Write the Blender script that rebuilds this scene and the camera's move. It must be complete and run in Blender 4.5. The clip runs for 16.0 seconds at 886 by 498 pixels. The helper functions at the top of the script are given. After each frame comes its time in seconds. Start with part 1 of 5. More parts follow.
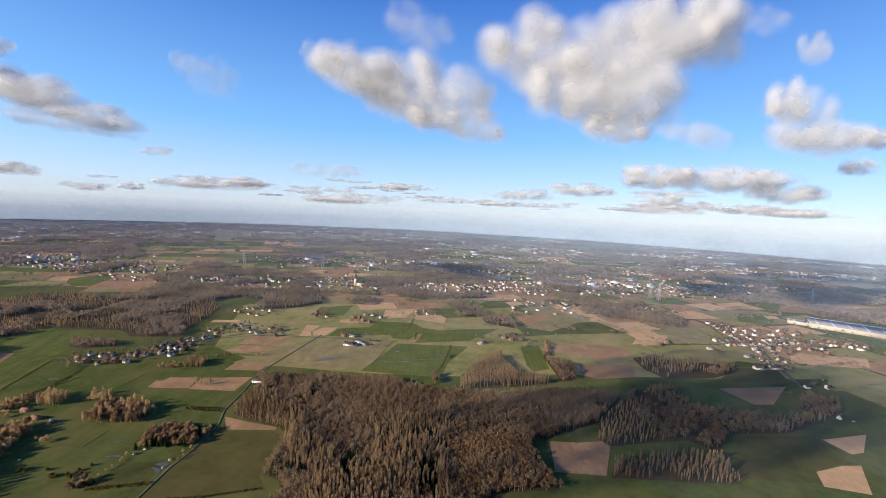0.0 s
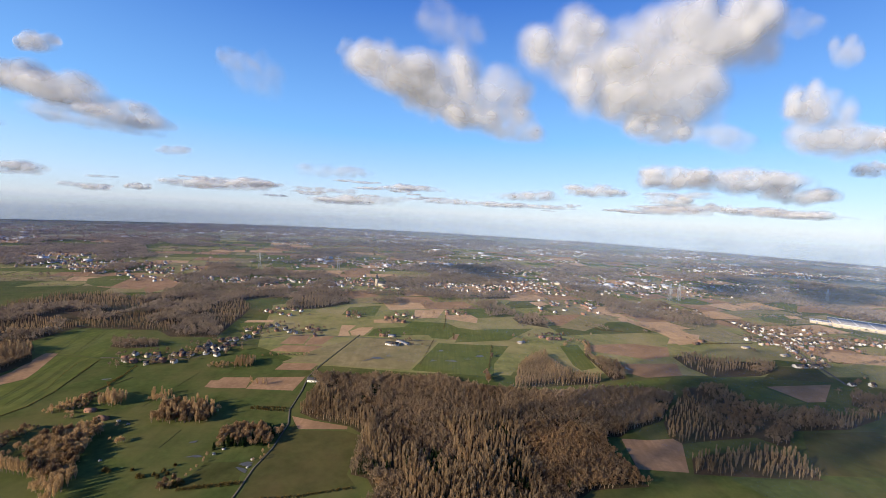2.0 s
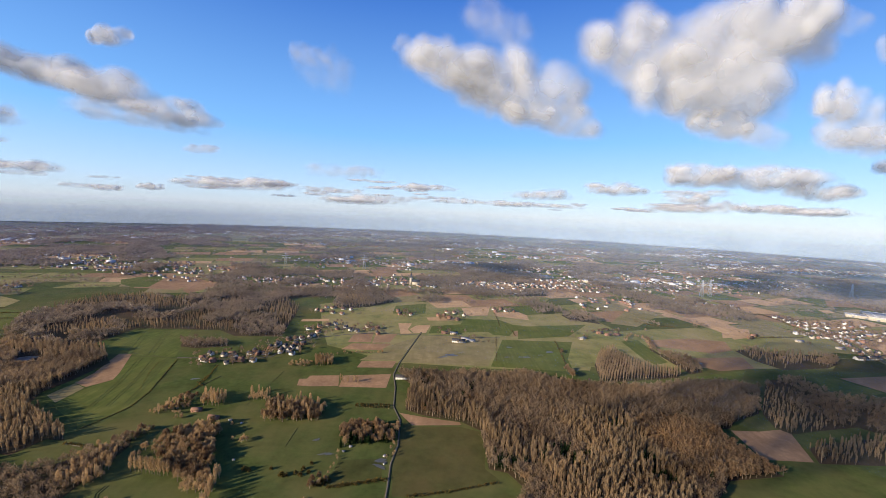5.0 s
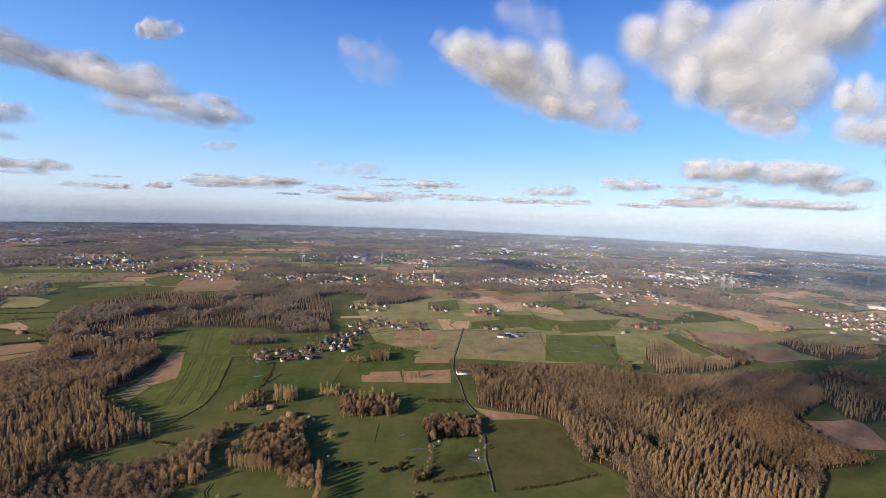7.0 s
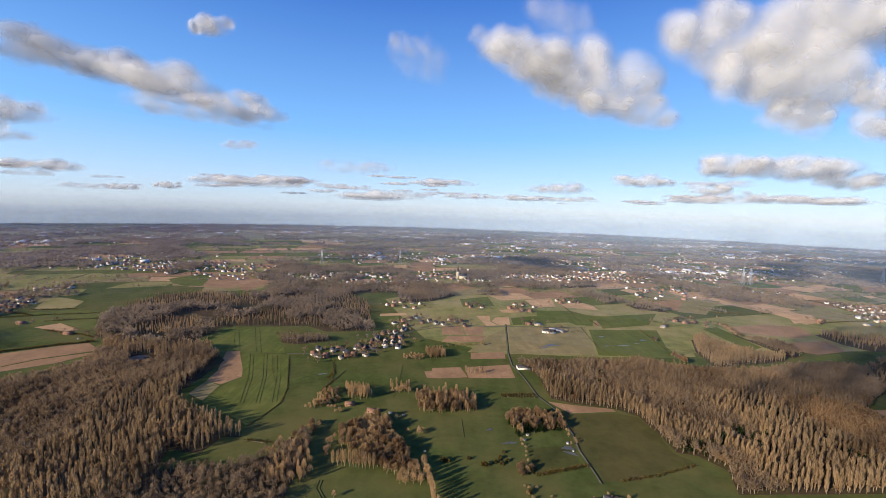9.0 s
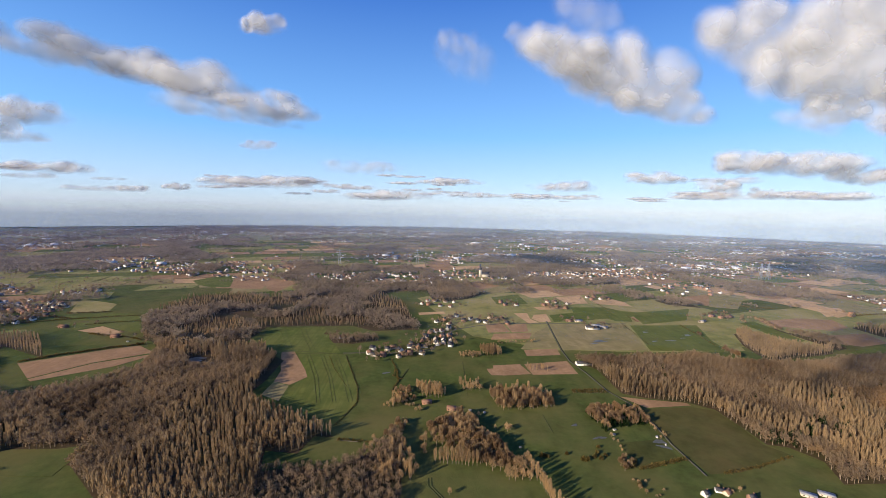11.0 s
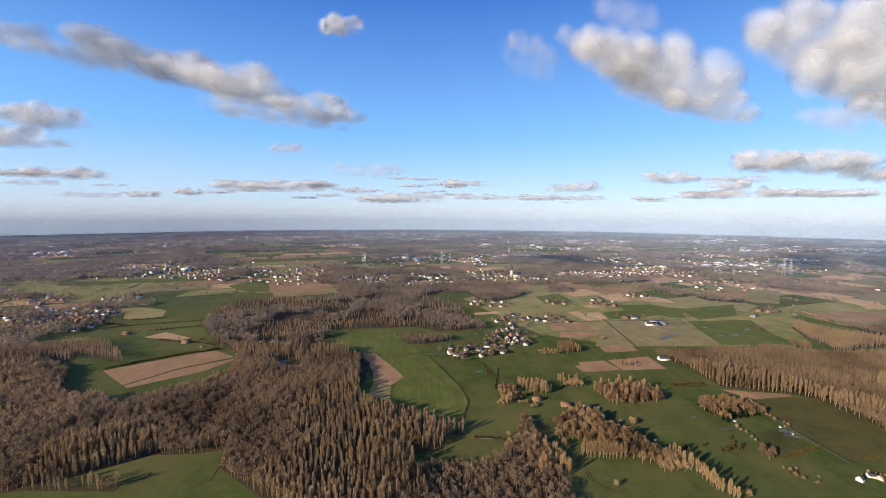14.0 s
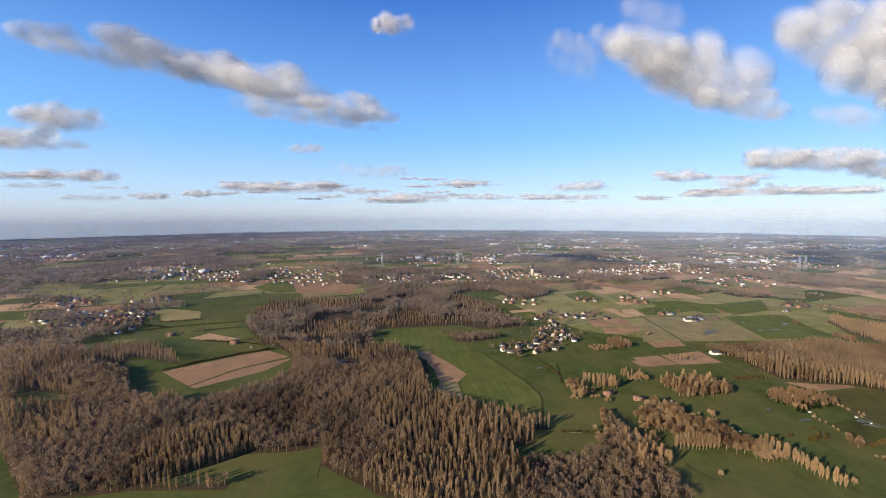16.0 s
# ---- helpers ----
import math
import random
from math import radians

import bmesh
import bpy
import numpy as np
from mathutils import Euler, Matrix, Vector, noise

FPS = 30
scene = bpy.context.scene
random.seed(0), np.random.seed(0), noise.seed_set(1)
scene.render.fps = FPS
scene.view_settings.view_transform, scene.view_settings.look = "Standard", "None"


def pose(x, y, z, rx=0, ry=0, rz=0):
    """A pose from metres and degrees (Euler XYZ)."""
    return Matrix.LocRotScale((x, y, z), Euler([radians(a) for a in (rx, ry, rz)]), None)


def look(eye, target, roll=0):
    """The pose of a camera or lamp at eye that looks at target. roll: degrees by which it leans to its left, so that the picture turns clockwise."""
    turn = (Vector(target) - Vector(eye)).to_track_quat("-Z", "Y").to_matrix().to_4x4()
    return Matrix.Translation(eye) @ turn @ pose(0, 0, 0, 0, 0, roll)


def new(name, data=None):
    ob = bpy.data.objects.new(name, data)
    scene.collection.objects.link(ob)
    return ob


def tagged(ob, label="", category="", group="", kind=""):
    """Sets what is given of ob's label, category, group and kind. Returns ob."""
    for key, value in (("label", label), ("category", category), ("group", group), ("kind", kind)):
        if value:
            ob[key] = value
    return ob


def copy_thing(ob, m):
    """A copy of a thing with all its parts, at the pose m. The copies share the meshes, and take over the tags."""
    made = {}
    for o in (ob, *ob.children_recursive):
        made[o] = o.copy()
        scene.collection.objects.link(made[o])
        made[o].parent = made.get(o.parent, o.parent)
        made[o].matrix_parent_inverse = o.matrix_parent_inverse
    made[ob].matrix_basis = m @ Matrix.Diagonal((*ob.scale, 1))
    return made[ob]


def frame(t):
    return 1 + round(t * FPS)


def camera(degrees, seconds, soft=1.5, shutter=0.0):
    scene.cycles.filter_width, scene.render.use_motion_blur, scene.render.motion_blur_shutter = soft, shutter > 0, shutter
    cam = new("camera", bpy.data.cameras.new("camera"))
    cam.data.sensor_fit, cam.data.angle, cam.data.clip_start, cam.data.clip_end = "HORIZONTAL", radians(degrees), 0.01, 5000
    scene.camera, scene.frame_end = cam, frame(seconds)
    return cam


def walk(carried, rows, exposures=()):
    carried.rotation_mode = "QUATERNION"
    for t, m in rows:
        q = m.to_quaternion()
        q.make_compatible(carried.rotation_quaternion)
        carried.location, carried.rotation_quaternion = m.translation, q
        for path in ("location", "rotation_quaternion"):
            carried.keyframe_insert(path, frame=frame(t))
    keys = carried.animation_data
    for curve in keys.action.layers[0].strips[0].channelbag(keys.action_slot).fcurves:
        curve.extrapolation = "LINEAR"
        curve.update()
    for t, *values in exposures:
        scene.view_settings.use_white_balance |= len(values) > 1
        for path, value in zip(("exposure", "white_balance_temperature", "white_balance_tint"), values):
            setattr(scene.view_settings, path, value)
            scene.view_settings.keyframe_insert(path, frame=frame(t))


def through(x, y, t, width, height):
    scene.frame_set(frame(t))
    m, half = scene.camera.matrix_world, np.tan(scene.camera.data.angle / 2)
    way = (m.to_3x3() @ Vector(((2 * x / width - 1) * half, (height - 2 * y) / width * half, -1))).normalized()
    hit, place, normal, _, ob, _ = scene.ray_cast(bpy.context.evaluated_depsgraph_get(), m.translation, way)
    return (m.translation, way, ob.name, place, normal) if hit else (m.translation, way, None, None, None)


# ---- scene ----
cam = camera(95.0, 16.0, soft=0.75)
ROWS = [
    (0.0, 293.8, 0.3, 211.9, 1.55, -5.51, -2.81),
    (0.5, 275.2, 0.1, 210.0, 1.31, -5.43, -2.88),
    (1.0, 256.6, 0.2, 208.0, 1.07, -5.38, -2.92),
    (1.5, 238.1, -0.1, 206.0, 0.87, -5.31, -2.96),
    (2.0, 220.2, -0.3, 204.1, 0.67, -5.20, -2.96),
    (2.5, 201.7, -0.2, 202.0, 0.47, -5.08, -2.95),
    (3.0, 183.2, -0.4, 200.1, 0.29, -5.00, -2.92),
    (3.5, 164.7, -0.2, 198.2, 0.09, -5.00, -2.87),
    (4.0, 146.4, -0.2, 196.2, -0.10, -5.02, -2.82),
    (4.5, 128.0, 0.3, 194.4, -0.28, -5.05, -2.75),
    (5.0, 109.7, 1.2, 192.7, -0.46, -5.09, -2.66),
    (5.5, 91.2, 2.1, 191.0, -0.64, -5.15, -2.56),
    (6.0, 72.7, 3.1, 189.4, -0.83, -5.22, -2.46),
    (6.5, 54.0, 3.7, 187.6, -1.02, -5.30, -2.35),
    (7.0, 35.2, 4.1, 185.8, -1.22, -5.38, -2.25),
    (7.5, 16.7, 4.6, 184.2, -1.41, -5.44, -2.15),
    (8.0, -2.0, 5.0, 182.6, -1.61, -5.49, -2.03),
    (8.5, -20.5, 5.6, 181.2, -1.79, -5.51, -1.91),
    (9.0, -39.0, 6.2, 179.7, -1.98, -5.53, -1.80),
    (9.5, -57.5, 6.9, 178.5, -2.19, -5.54, -1.67),
    (10.0, -75.9, 7.8, 177.4, -2.40, -5.57, -1.54),
    (10.5, -94.2, 8.7, 176.5, -2.62, -5.58, -1.39),
    (11.0, -112.5, 9.5, 175.6, -2.84, -5.58, -1.23),
    (11.5, -130.5, 10.2, 174.7, -3.06, -5.56, -1.06),
    (12.0, -148.5, 10.8, 173.7, -3.29, -5.49, -0.89),
    (12.5, -166.5, 11.5, 172.8, -3.52, -5.35, -0.78),
    (13.0, -184.3, 12.2, 171.9, -3.77, -5.26, -0.68),
    (13.5, -202.0, 12.9, 171.0, -4.00, -5.19, -0.58),
    (14.0, -219.6, 13.7, 170.0, -4.23, -5.15, -0.45),
    (14.5, -237.1, 14.5, 169.1, -4.44, -5.08, -0.33),
    (15.0, -254.6, 15.3, 168.2, -4.65, -5.05, -0.21),
    (15.5, -272.0, 16.4, 167.3, -4.84, -5.02, -0.09),
    (16.0, -289.1, 17.5, 166.4, -5.03, -5.05, 0.01),
]
walk(cam, [(t, pose(x, y, z, 90 + pitch, roll, yaw)) for t, x, y, z, yaw, pitch, roll in ROWS])

# ---- light: low winter sun from the left, a little behind, clear sky between cumulus ----
SUN_ELEV, SUN_BEAR = 20.0, 33.0          # height of the sun; bearing of the shadows from +x
sun_dir = Vector((-math.cos(radians(SUN_BEAR)) * math.cos(radians(SUN_ELEV)), -math.sin(radians(SUN_BEAR)) * math.cos(radians(SUN_ELEV)), math.sin(radians(SUN_ELEV))))
world = bpy.data.worlds.new("sky")
scene.world = world
world.use_nodes = True
wn = world.node_tree
sky = wn.nodes.new("ShaderNodeTexSky")
sky.sky_type, sky.sun_disc = "NISHITA", False
sky.sun_elevation, sky.sun_rotation = radians(SUN_ELEV), math.atan2(sun_dir.x, sun_dir.y)
sky.altitude, sky.air_density, sky.dust_density, sky.ozone_density = 1200, 1.0, 0.1, 3.0
wn.nodes["Background"].inputs[1].default_value = 0.105
view_way = wn.nodes.new("ShaderNodeTexCoord")
part_xyz = wn.nodes.new("ShaderNodeSeparateXYZ")
wn.links.new(view_way.outputs["Generated"], part_xyz.inputs[0])
air = wn.nodes.new("ShaderNodeValToRGB")     # air light: pale near the horizon, deep blue higher up
for k, (p, c) in enumerate(((0.0, (2.9, 3.4, 4.2)), (0.06, (2.2, 3.2, 4.7)), (0.17, (1.0, 2.5, 5.0)), (0.45, (0.16, 0.82, 3.2)))):
    e = air.color_ramp.elements[k] if k < 2 else air.color_ramp.elements.new(p)
    e.position, e.color = p, (*c, 1)
wn.links.new(part_xyz.outputs[2], air.inputs[0])
haze = wn.nodes.new("ShaderNodeMix")     # even haze over the clear sky
haze.data_type = "RGBA"
haze.inputs[0].default_value = 0.8
wn.links.new(sky.outputs[0], haze.inputs[6])
wn.links.new(air.outputs[0], haze.inputs[7])
wn.links.new(haze.outputs[2], wn.nodes["Background"].inputs[0])
sun_data = bpy.data.lights.new("sun", "SUN")
sun_data.energy, sun_data.angle, sun_data.color = 5.0, radians(0.53), (1.0, 0.84, 0.64)
sun = new("sun", sun_data)
sun.matrix_world = look((0, 0, 900), Vector((0, 0, 900)) - sun_dir)
scene.view_settings.exposure = 1.05
scene.cycles.transparent_max_bounces = 48

# ---- materials ----
def mat(name, rough=0.9, shine=0.25):
    m = bpy.data.materials.new(name)
    m.use_nodes = True
    b = m.node_tree.nodes["Principled BSDF"]
    b.inputs["Roughness"].default_value = rough
    b.inputs["Specular IOR Level"].default_value = shine
    return m, m.node_tree, b


def ramp(nt, fac, stops):
    r = nt.nodes.new("ShaderNodeValToRGB")
    els = r.color_ramp.elements
    while len(els) < len(stops):
        els.new(0.5)
    for e, (p, c) in zip(els, stops):
        e.position, e.color = p, (*c, 1)
    nt.links.new(fac, r.inputs[0])
    return r.outputs[0]


def noise_tex(nt, scale, detail=4, rough=0.6, stretch=None):
    g = nt.nodes.new("ShaderNodeNewGeometry")
    src = g.outputs["Position"]
    if stretch:
        mp = nt.nodes.new("ShaderNodeMapping")
        mp.inputs["Scale"].default_value = stretch[:3]
        mp.inputs["Rotation"].default_value = (0, 0, radians(stretch[3]))
        nt.links.new(src, mp.inputs[0])
        src = mp.outputs[0]
    n = nt.nodes.new("ShaderNodeTexNoise")
    n.inputs["Scale"].default_value, n.inputs["Detail"].default_value, n.inputs["Roughness"].default_value = scale, detail, rough
    nt.links.new(src, n.inputs["Vector"])
    return n.outputs[0]


def mixed(nt, fac, a, b, mode="MIX"):
    x = nt.nodes.new("ShaderNodeMix")
    x.data_type, x.blend_type = "RGBA", mode
    for i, v in ((0, fac), (6, a), (7, b)):
        if hasattr(v, "is_linked"):
            nt.links.new(v, x.inputs[i])
        else:
            x.inputs[i].default_value = v if i == 0 else (*v, 1)
    return x.outputs[2]


def bump(nt, b, height, strength, dist):
    n = nt.nodes.new("ShaderNodeBump")
    n.inputs["Strength"].default_value, n.inputs["Distance"].default_value = strength, dist
    nt.links.new(height, n.inputs["Height"])
    nt.links.new(n.outputs[0], b.inputs["Normal"])


def land(name, dark, light, patch, big=0.006, fine=0.12, amount=0.5, rows=None):
    """Farmland: a fine grain, broad stains, and drill lines where rows gives their bearing and spacing."""
    m, nt, b = mat(name, 1.0, 0.02)
    col = ramp(nt, noise_tex(nt, fine, 8, 0.7), [(0.3, dark), (0.7, light)])
    blot = ramp(nt, noise_tex(nt, 0.045, 5, 0.65), [(0.3, (0.72,) * 3), (0.5, (1.0,) * 3), (0.72, (1.3, 1.26, 1.2))])
    col = mixed(nt, 1.0, col, blot, "MULTIPLY")
    stain = ramp(nt, noise_tex(nt, big, 6, 0.62), [(0.42, (0, 0, 0)), (0.66, (amount,) * 3)])
    col = mixed(nt, stain, col, patch)
    if rows:
        lines = noise_tex(nt, 1.0, 2, 0.5, (1.0 / rows[1], 0.012, 0.01, -rows[0]))
        col = mixed(nt, ramp(nt, lines, [(0.42, (0, 0, 0)), (0.6, (0.45,) * 3)]), col, dark)
    nt.links.new(col, b.inputs["Base Color"])
    bump(nt, b, noise_tex(nt, 0.9, 6, 0.7), 0.6, 0.35)
    return m


def foliage(name, dark, light, tint, scale=0.11):
    """Twigs or leaves: every twig its own shade, every few metres another tone."""
    m, nt, b = mat(name, 0.85)
    g = nt.nodes.new("ShaderNodeNewGeometry")
    col = ramp(nt, g.outputs["Random Per Island"], [(0.0, dark), (1.0, light)])
    tone = ramp(nt, noise_tex(nt, scale, 3, 0.6), [(0.36, (0, 0, 0)), (0.68, (0.75,) * 3)])
    colour = mixed(nt, tone, col, tint)
    broad = ramp(nt, noise_tex(nt, 0.016, 3, 0.6), [(0.35, (0.62, 0.60, 0.60)), (0.5, (0.9, 0.9, 0.9)), (0.68, (1.12, 1.08, 1.02))])
    colour = mixed(nt, 1.0, colour, broad, "MULTIPLY")
    nt.nodes.remove(b)
    d, t, x = nt.nodes.new("ShaderNodeBsdfDiffuse"), nt.nodes.new("ShaderNodeBsdfTranslucent"), nt.nodes.new("ShaderNodeMixShader")
    x.inputs[0].default_value = 0.5
    for n, sh in enumerate((d, t)):
        nt.links.new(colour, sh.inputs[0])
        nt.links.new(sh.outputs[0], x.inputs[n + 1])
    nt.links.new(x.outputs[0], nt.nodes["Material Output"].inputs[0])
    return m


def plain(name, col, col2, scale, rough, relief=0.0, metal=0.0):
    m, nt, b = mat(name, rough, 0.5 if rough < 0.5 else 0.04)
    nt.links.new(ramp(nt, noise_tex(nt, scale, 6, 0.65), [(0.35, col), (0.68, col2)]), b.inputs["Base Color"])
    b.inputs["Metallic"].default_value = metal
    if relief:
        bump(nt, b, noise_tex(nt, scale * 4, 3), 0.5, relief)
    return m


M = {
    "grass": land("meadow_grass", (0.038, 0.052, 0.015), (0.066, 0.081, 0.023), (0.102, 0.088, 0.033), 0.011, 0.16, 0.8),
    "crop": land("winter_crop", (0.056, 0.073, 0.018), (0.094, 0.108, 0.028), (0.128, 0.116, 0.038), 0.010, 0.1, 0.6, (15, 3.0)),
    "pasture": land("open_pasture", (0.110, 0.114, 0.036), (0.176, 0.168, 0.060), (0.240, 0.190, 0.088), 0.010, 0.1, 0.9),
    "dgreen": land("damp_or_shaded_meadow", (0.037, 0.043, 0.013), (0.060, 0.061, 0.021), (0.092, 0.070, 0.028), 0.013, 0.14, 0.8),
    "olive": land("thin_crop", (0.158, 0.128, 0.062), (0.228, 0.180, 0.092), (0.124, 0.120, 0.044), 0.012, 0.1, 0.7, (15, 5.0)),
    "plough": land("ploughed_soil", (0.205, 0.122, 0.066), (0.300, 0.186, 0.104), (0.165, 0.104, 0.060), 0.010, 0.2, 0.8, (20, 4.0)),
    "stubble": land("maize_stubble", (0.320, 0.205, 0.108), (0.440, 0.292, 0.160), (0.250, 0.158, 0.084), 0.012, 0.2, 0.7, (20, 5.0)),
    "litter": land("wood_floor", (0.040, 0.028, 0.018), (0.075, 0.052, 0.030), (0.040, 0.046, 0.018), 0.02, 0.4, 0.6),
    # farthest fields: the paling of haze is put into the base colour
    "far": land("hazed_country", (0.130, 0.140, 0.084), (0.195, 0.196, 0.122), (0.240, 0.195, 0.142), 0.004, 0.02, 0.8),
    "farpale": land("hazed_pale_country", (0.150, 0.140, 0.095), (0.225, 0.200, 0.145), (0.110, 0.130, 0.075), 0.004, 0.02, 0.8),
    "poplar": foliage("poplar_twigs", (0.246, 0.178, 0.102), (0.425, 0.312, 0.184), (0.306, 0.210, 0.118)),
    "tan": foliage("tan_twigs", (0.350, 0.240, 0.124), (0.580, 0.410, 0.222), (0.430, 0.292, 0.150)),
    "broad": foliage("bare_twigs", (0.172, 0.126, 0.080), (0.314, 0.232, 0.150), (0.242, 0.168, 0.102)),
    # bare twigs with haze painted in: paler and greyer the farther off
    "farbroad": foliage("haze_paled_twigs", (0.200, 0.160, 0.128), (0.325, 0.264, 0.212), (0.250, 0.204, 0.170), 0.01),
    "midbroad": foliage("light_haze_twigs", (0.180, 0.138, 0.098), (0.340, 0.266, 0.190), (0.260, 0.196, 0.136), 0.03),
    "rust": foliage("rust_leaves", (0.165, 0.104, 0.056), (0.320, 0.205, 0.110), (0.270, 0.190, 0.112)),
    "olivebush": foliage("yellowing_leaves", (0.085, 0.070, 0.022), (0.200, 0.150, 0.048), (0.120, 0.085, 0.030)),
    "needle": foliage("conifer_needles", (0.010, 0.022, 0.008), (0.026, 0.046, 0.016), (0.018, 0.034, 0.012)),
    "bark": plain("bark", (0.150, 0.116, 0.082), (0.270, 0.212, 0.152), 0.6, 0.9),
    "white": plain("white_render", (0.44, 0.42, 0.38), (0.60, 0.58, 0.53), 0.5, 0.85),
    "cream": plain("cream_render", (0.36, 0.31, 0.24), (0.48, 0.42, 0.33), 0.5, 0.85),
    "brick": plain("red_brick", (0.19, 0.105, 0.072), (0.27, 0.155, 0.105), 2.0, 0.9),
    "tile": plain("orange_roof_tiles", (0.135, 0.076, 0.052), (0.22, 0.125, 0.085), 0.8, 0.8, 0.05),
    "slate": plain("dark_slate_roof", (0.030, 0.030, 0.034), (0.075, 0.072, 0.075), 0.8, 0.6, 0.05),
    "greyroof": plain("fibre_cement_roof", (0.17, 0.17, 0.18), (0.28, 0.28, 0.29), 0.3, 0.7),
    "metal": plain("white_sheet_roof", (0.36, 0.37, 0.39), (0.50, 0.50, 0.52), 0.05, 0.4),
    "pane": plain("window_glass", (0.015, 0.018, 0.024), (0.03, 0.035, 0.045), 1.0, 0.08),
    "asphalt": plain("asphalt", (0.070, 0.062, 0.048), (0.110, 0.096, 0.074), 0.3, 0.95),
    "tram": plain("wheel_worn_crop", (0.054, 0.058, 0.021), (0.080, 0.078, 0.030), 0.25, 0.95),
    "verge": plain("grass_verge", (0.024, 0.034, 0.011), (0.062, 0.060, 0.026), 0.25, 0.95),
    "steel": plain("galvanised_steel", (0.30, 0.31, 0.32), (0.42, 0.43, 0.44), 0.4, 0.5, 0, 0.6),
    "water": plain("flood_water", (0.050, 0.050, 0.042), (0.085, 0.078, 0.060), 0.05, 0.42),
    "post": plain("weathered_wood", (0.16, 0.13, 0.10), (0.27, 0.23, 0.18), 1.0, 0.9),
}


def vapour_mat(name, colour, low, high, through=0.5):
    """Thin vapour: scatters light both ways; its density is kept with the layer."""
    m = bpy.data.materials.new(name)
    m.use_nodes = True
    nt = m.node_tree
    nt.nodes.remove(nt.nodes["Principled BSDF"])
    d, t = nt.nodes.new("ShaderNodeBsdfDiffuse"), nt.nodes.new("ShaderNodeBsdfTranslucent")
    for s in (d, t):
        s.inputs[0].default_value = (*colour, 1)
    body = nt.nodes.new("ShaderNodeMixShader")
    body.inputs[0].default_value = through
    nt.links.new(d.outputs[0], body.inputs[1]), nt.links.new(t.outputs[0], body.inputs[2])
    at = nt.nodes.new("ShaderNodeAttribute")
    at.attribute_name = "vapour"
    wisp = nt.nodes.new("ShaderNodeMath")
    wisp.operation = "MULTIPLY"
    nt.links.new(at.outputs["Fac"], wisp.inputs[0])
    nt.links.new(ramp(nt, noise_tex(nt, 0.012, 2, 0.5), [(0.3, (low,) * 3), (0.7, (high,) * 3)]), wisp.inputs[1])
    clear, out = nt.nodes.new("ShaderNodeBsdfTransparent"), nt.nodes.new("ShaderNodeMixShader")
    nt.links.new(wisp.outputs[0], out.inputs[0]), nt.links.new(clear.outputs[0], out.inputs[1]), nt.links.new(body.outputs[0], out.inputs[2])
    nt.links.new(out.outputs[0], nt.nodes["Material Output"].inputs[0])
    return m


CLOUD = vapour_mat("vapour", (0.56, 0.57, 0.59), 0.34, 0.46, 0.36)
# the blue of distant air is put into the curtains' colour
HAZE_SHEET = vapour_mat("haze", (0.20, 0.285, 0.43), 0.071, 0.085, 0.15)

# ---- ground: one sheet, level farmland out to the horizon ----
EDGE, FLAT = 3950.0, 2400.0


def ground_z(x, y):
    """Level country."""
    return np.zeros_like(np.asarray(x, float))


def mesh_from(name, verts, faces, mats, index=None):
    """A mesh from arrays of corners and of triangles or quads."""
    me = bpy.data.meshes.new(name)
    verts, faces = np.asarray(verts, np.float32), np.asarray(faces, np.int32)
    k = faces.shape[1]
    me.vertices.add(len(verts)), me.loops.add(faces.size), me.polygons.add(len(faces))
    me.vertices.foreach_set("co", verts.ravel())
    me.loops.foreach_set("vertex_index", faces.ravel())
    me.polygons.foreach_set("loop_start", np.arange(0, faces.size, k, dtype=np.int32))
    me.polygons.foreach_set("loop_total", np.full(len(faces), k, np.int32))
    for m in mats:
        me.materials.append(m)
    if index is not None:
        me.polygons.foreach_set("material_index", np.asarray(index, np.int32))
    me.update(calc_edges=True)
    me.validate()
    return me


rad = np.concatenate([np.linspace(0, FLAT, 12), np.linspace(FLAT, EDGE, 18)[1:]])
seg = 120
ang = np.linspace(0, 2 * np.pi, seg, endpoint=False)
gx, gy = np.outer(rad, np.cos(ang)).ravel(), np.outer(rad, np.sin(ang)).ravel()
i, j = np.meshgrid(np.arange(len(rad) - 1), np.arange(seg), indexing="ij")
quads = np.stack([i * seg + j, (i + 1) * seg + j, (i + 1) * seg + (j + 1) % seg, i * seg + (j + 1) % seg], -1).reshape(-1, 4)
ground = new("ground", mesh_from("ground", np.stack([gx, gy, ground_z(gx, gy)], 1), quads, [M["grass"]]))
tagged(ground, "green winter meadow land, damp and faintly patchy", "ground", kind="structure")

# ---- fields ----
laid = []
FIELD = {"crop": ("winter_crop_field", "green field of young winter cereal"), "dgreen": ("damp_or_shaded_meadow", "dull green meadow, waterlogged or painted as shaded"),
         "olive": ("flooded_field", "grey-green field of thin crop, partly under water"), "plough": ("ploughed_field", "brown ploughed field of bare soil"),
         "stubble": ("stubble_field", "pale tan field of maize stubble"), "litter": ("wood_floor", "brown leaf litter under bare trees"), "grass": ("meadow", "green pasture, closely grazed"), "pasture": ("pasture", "open light green grassland between farms")}


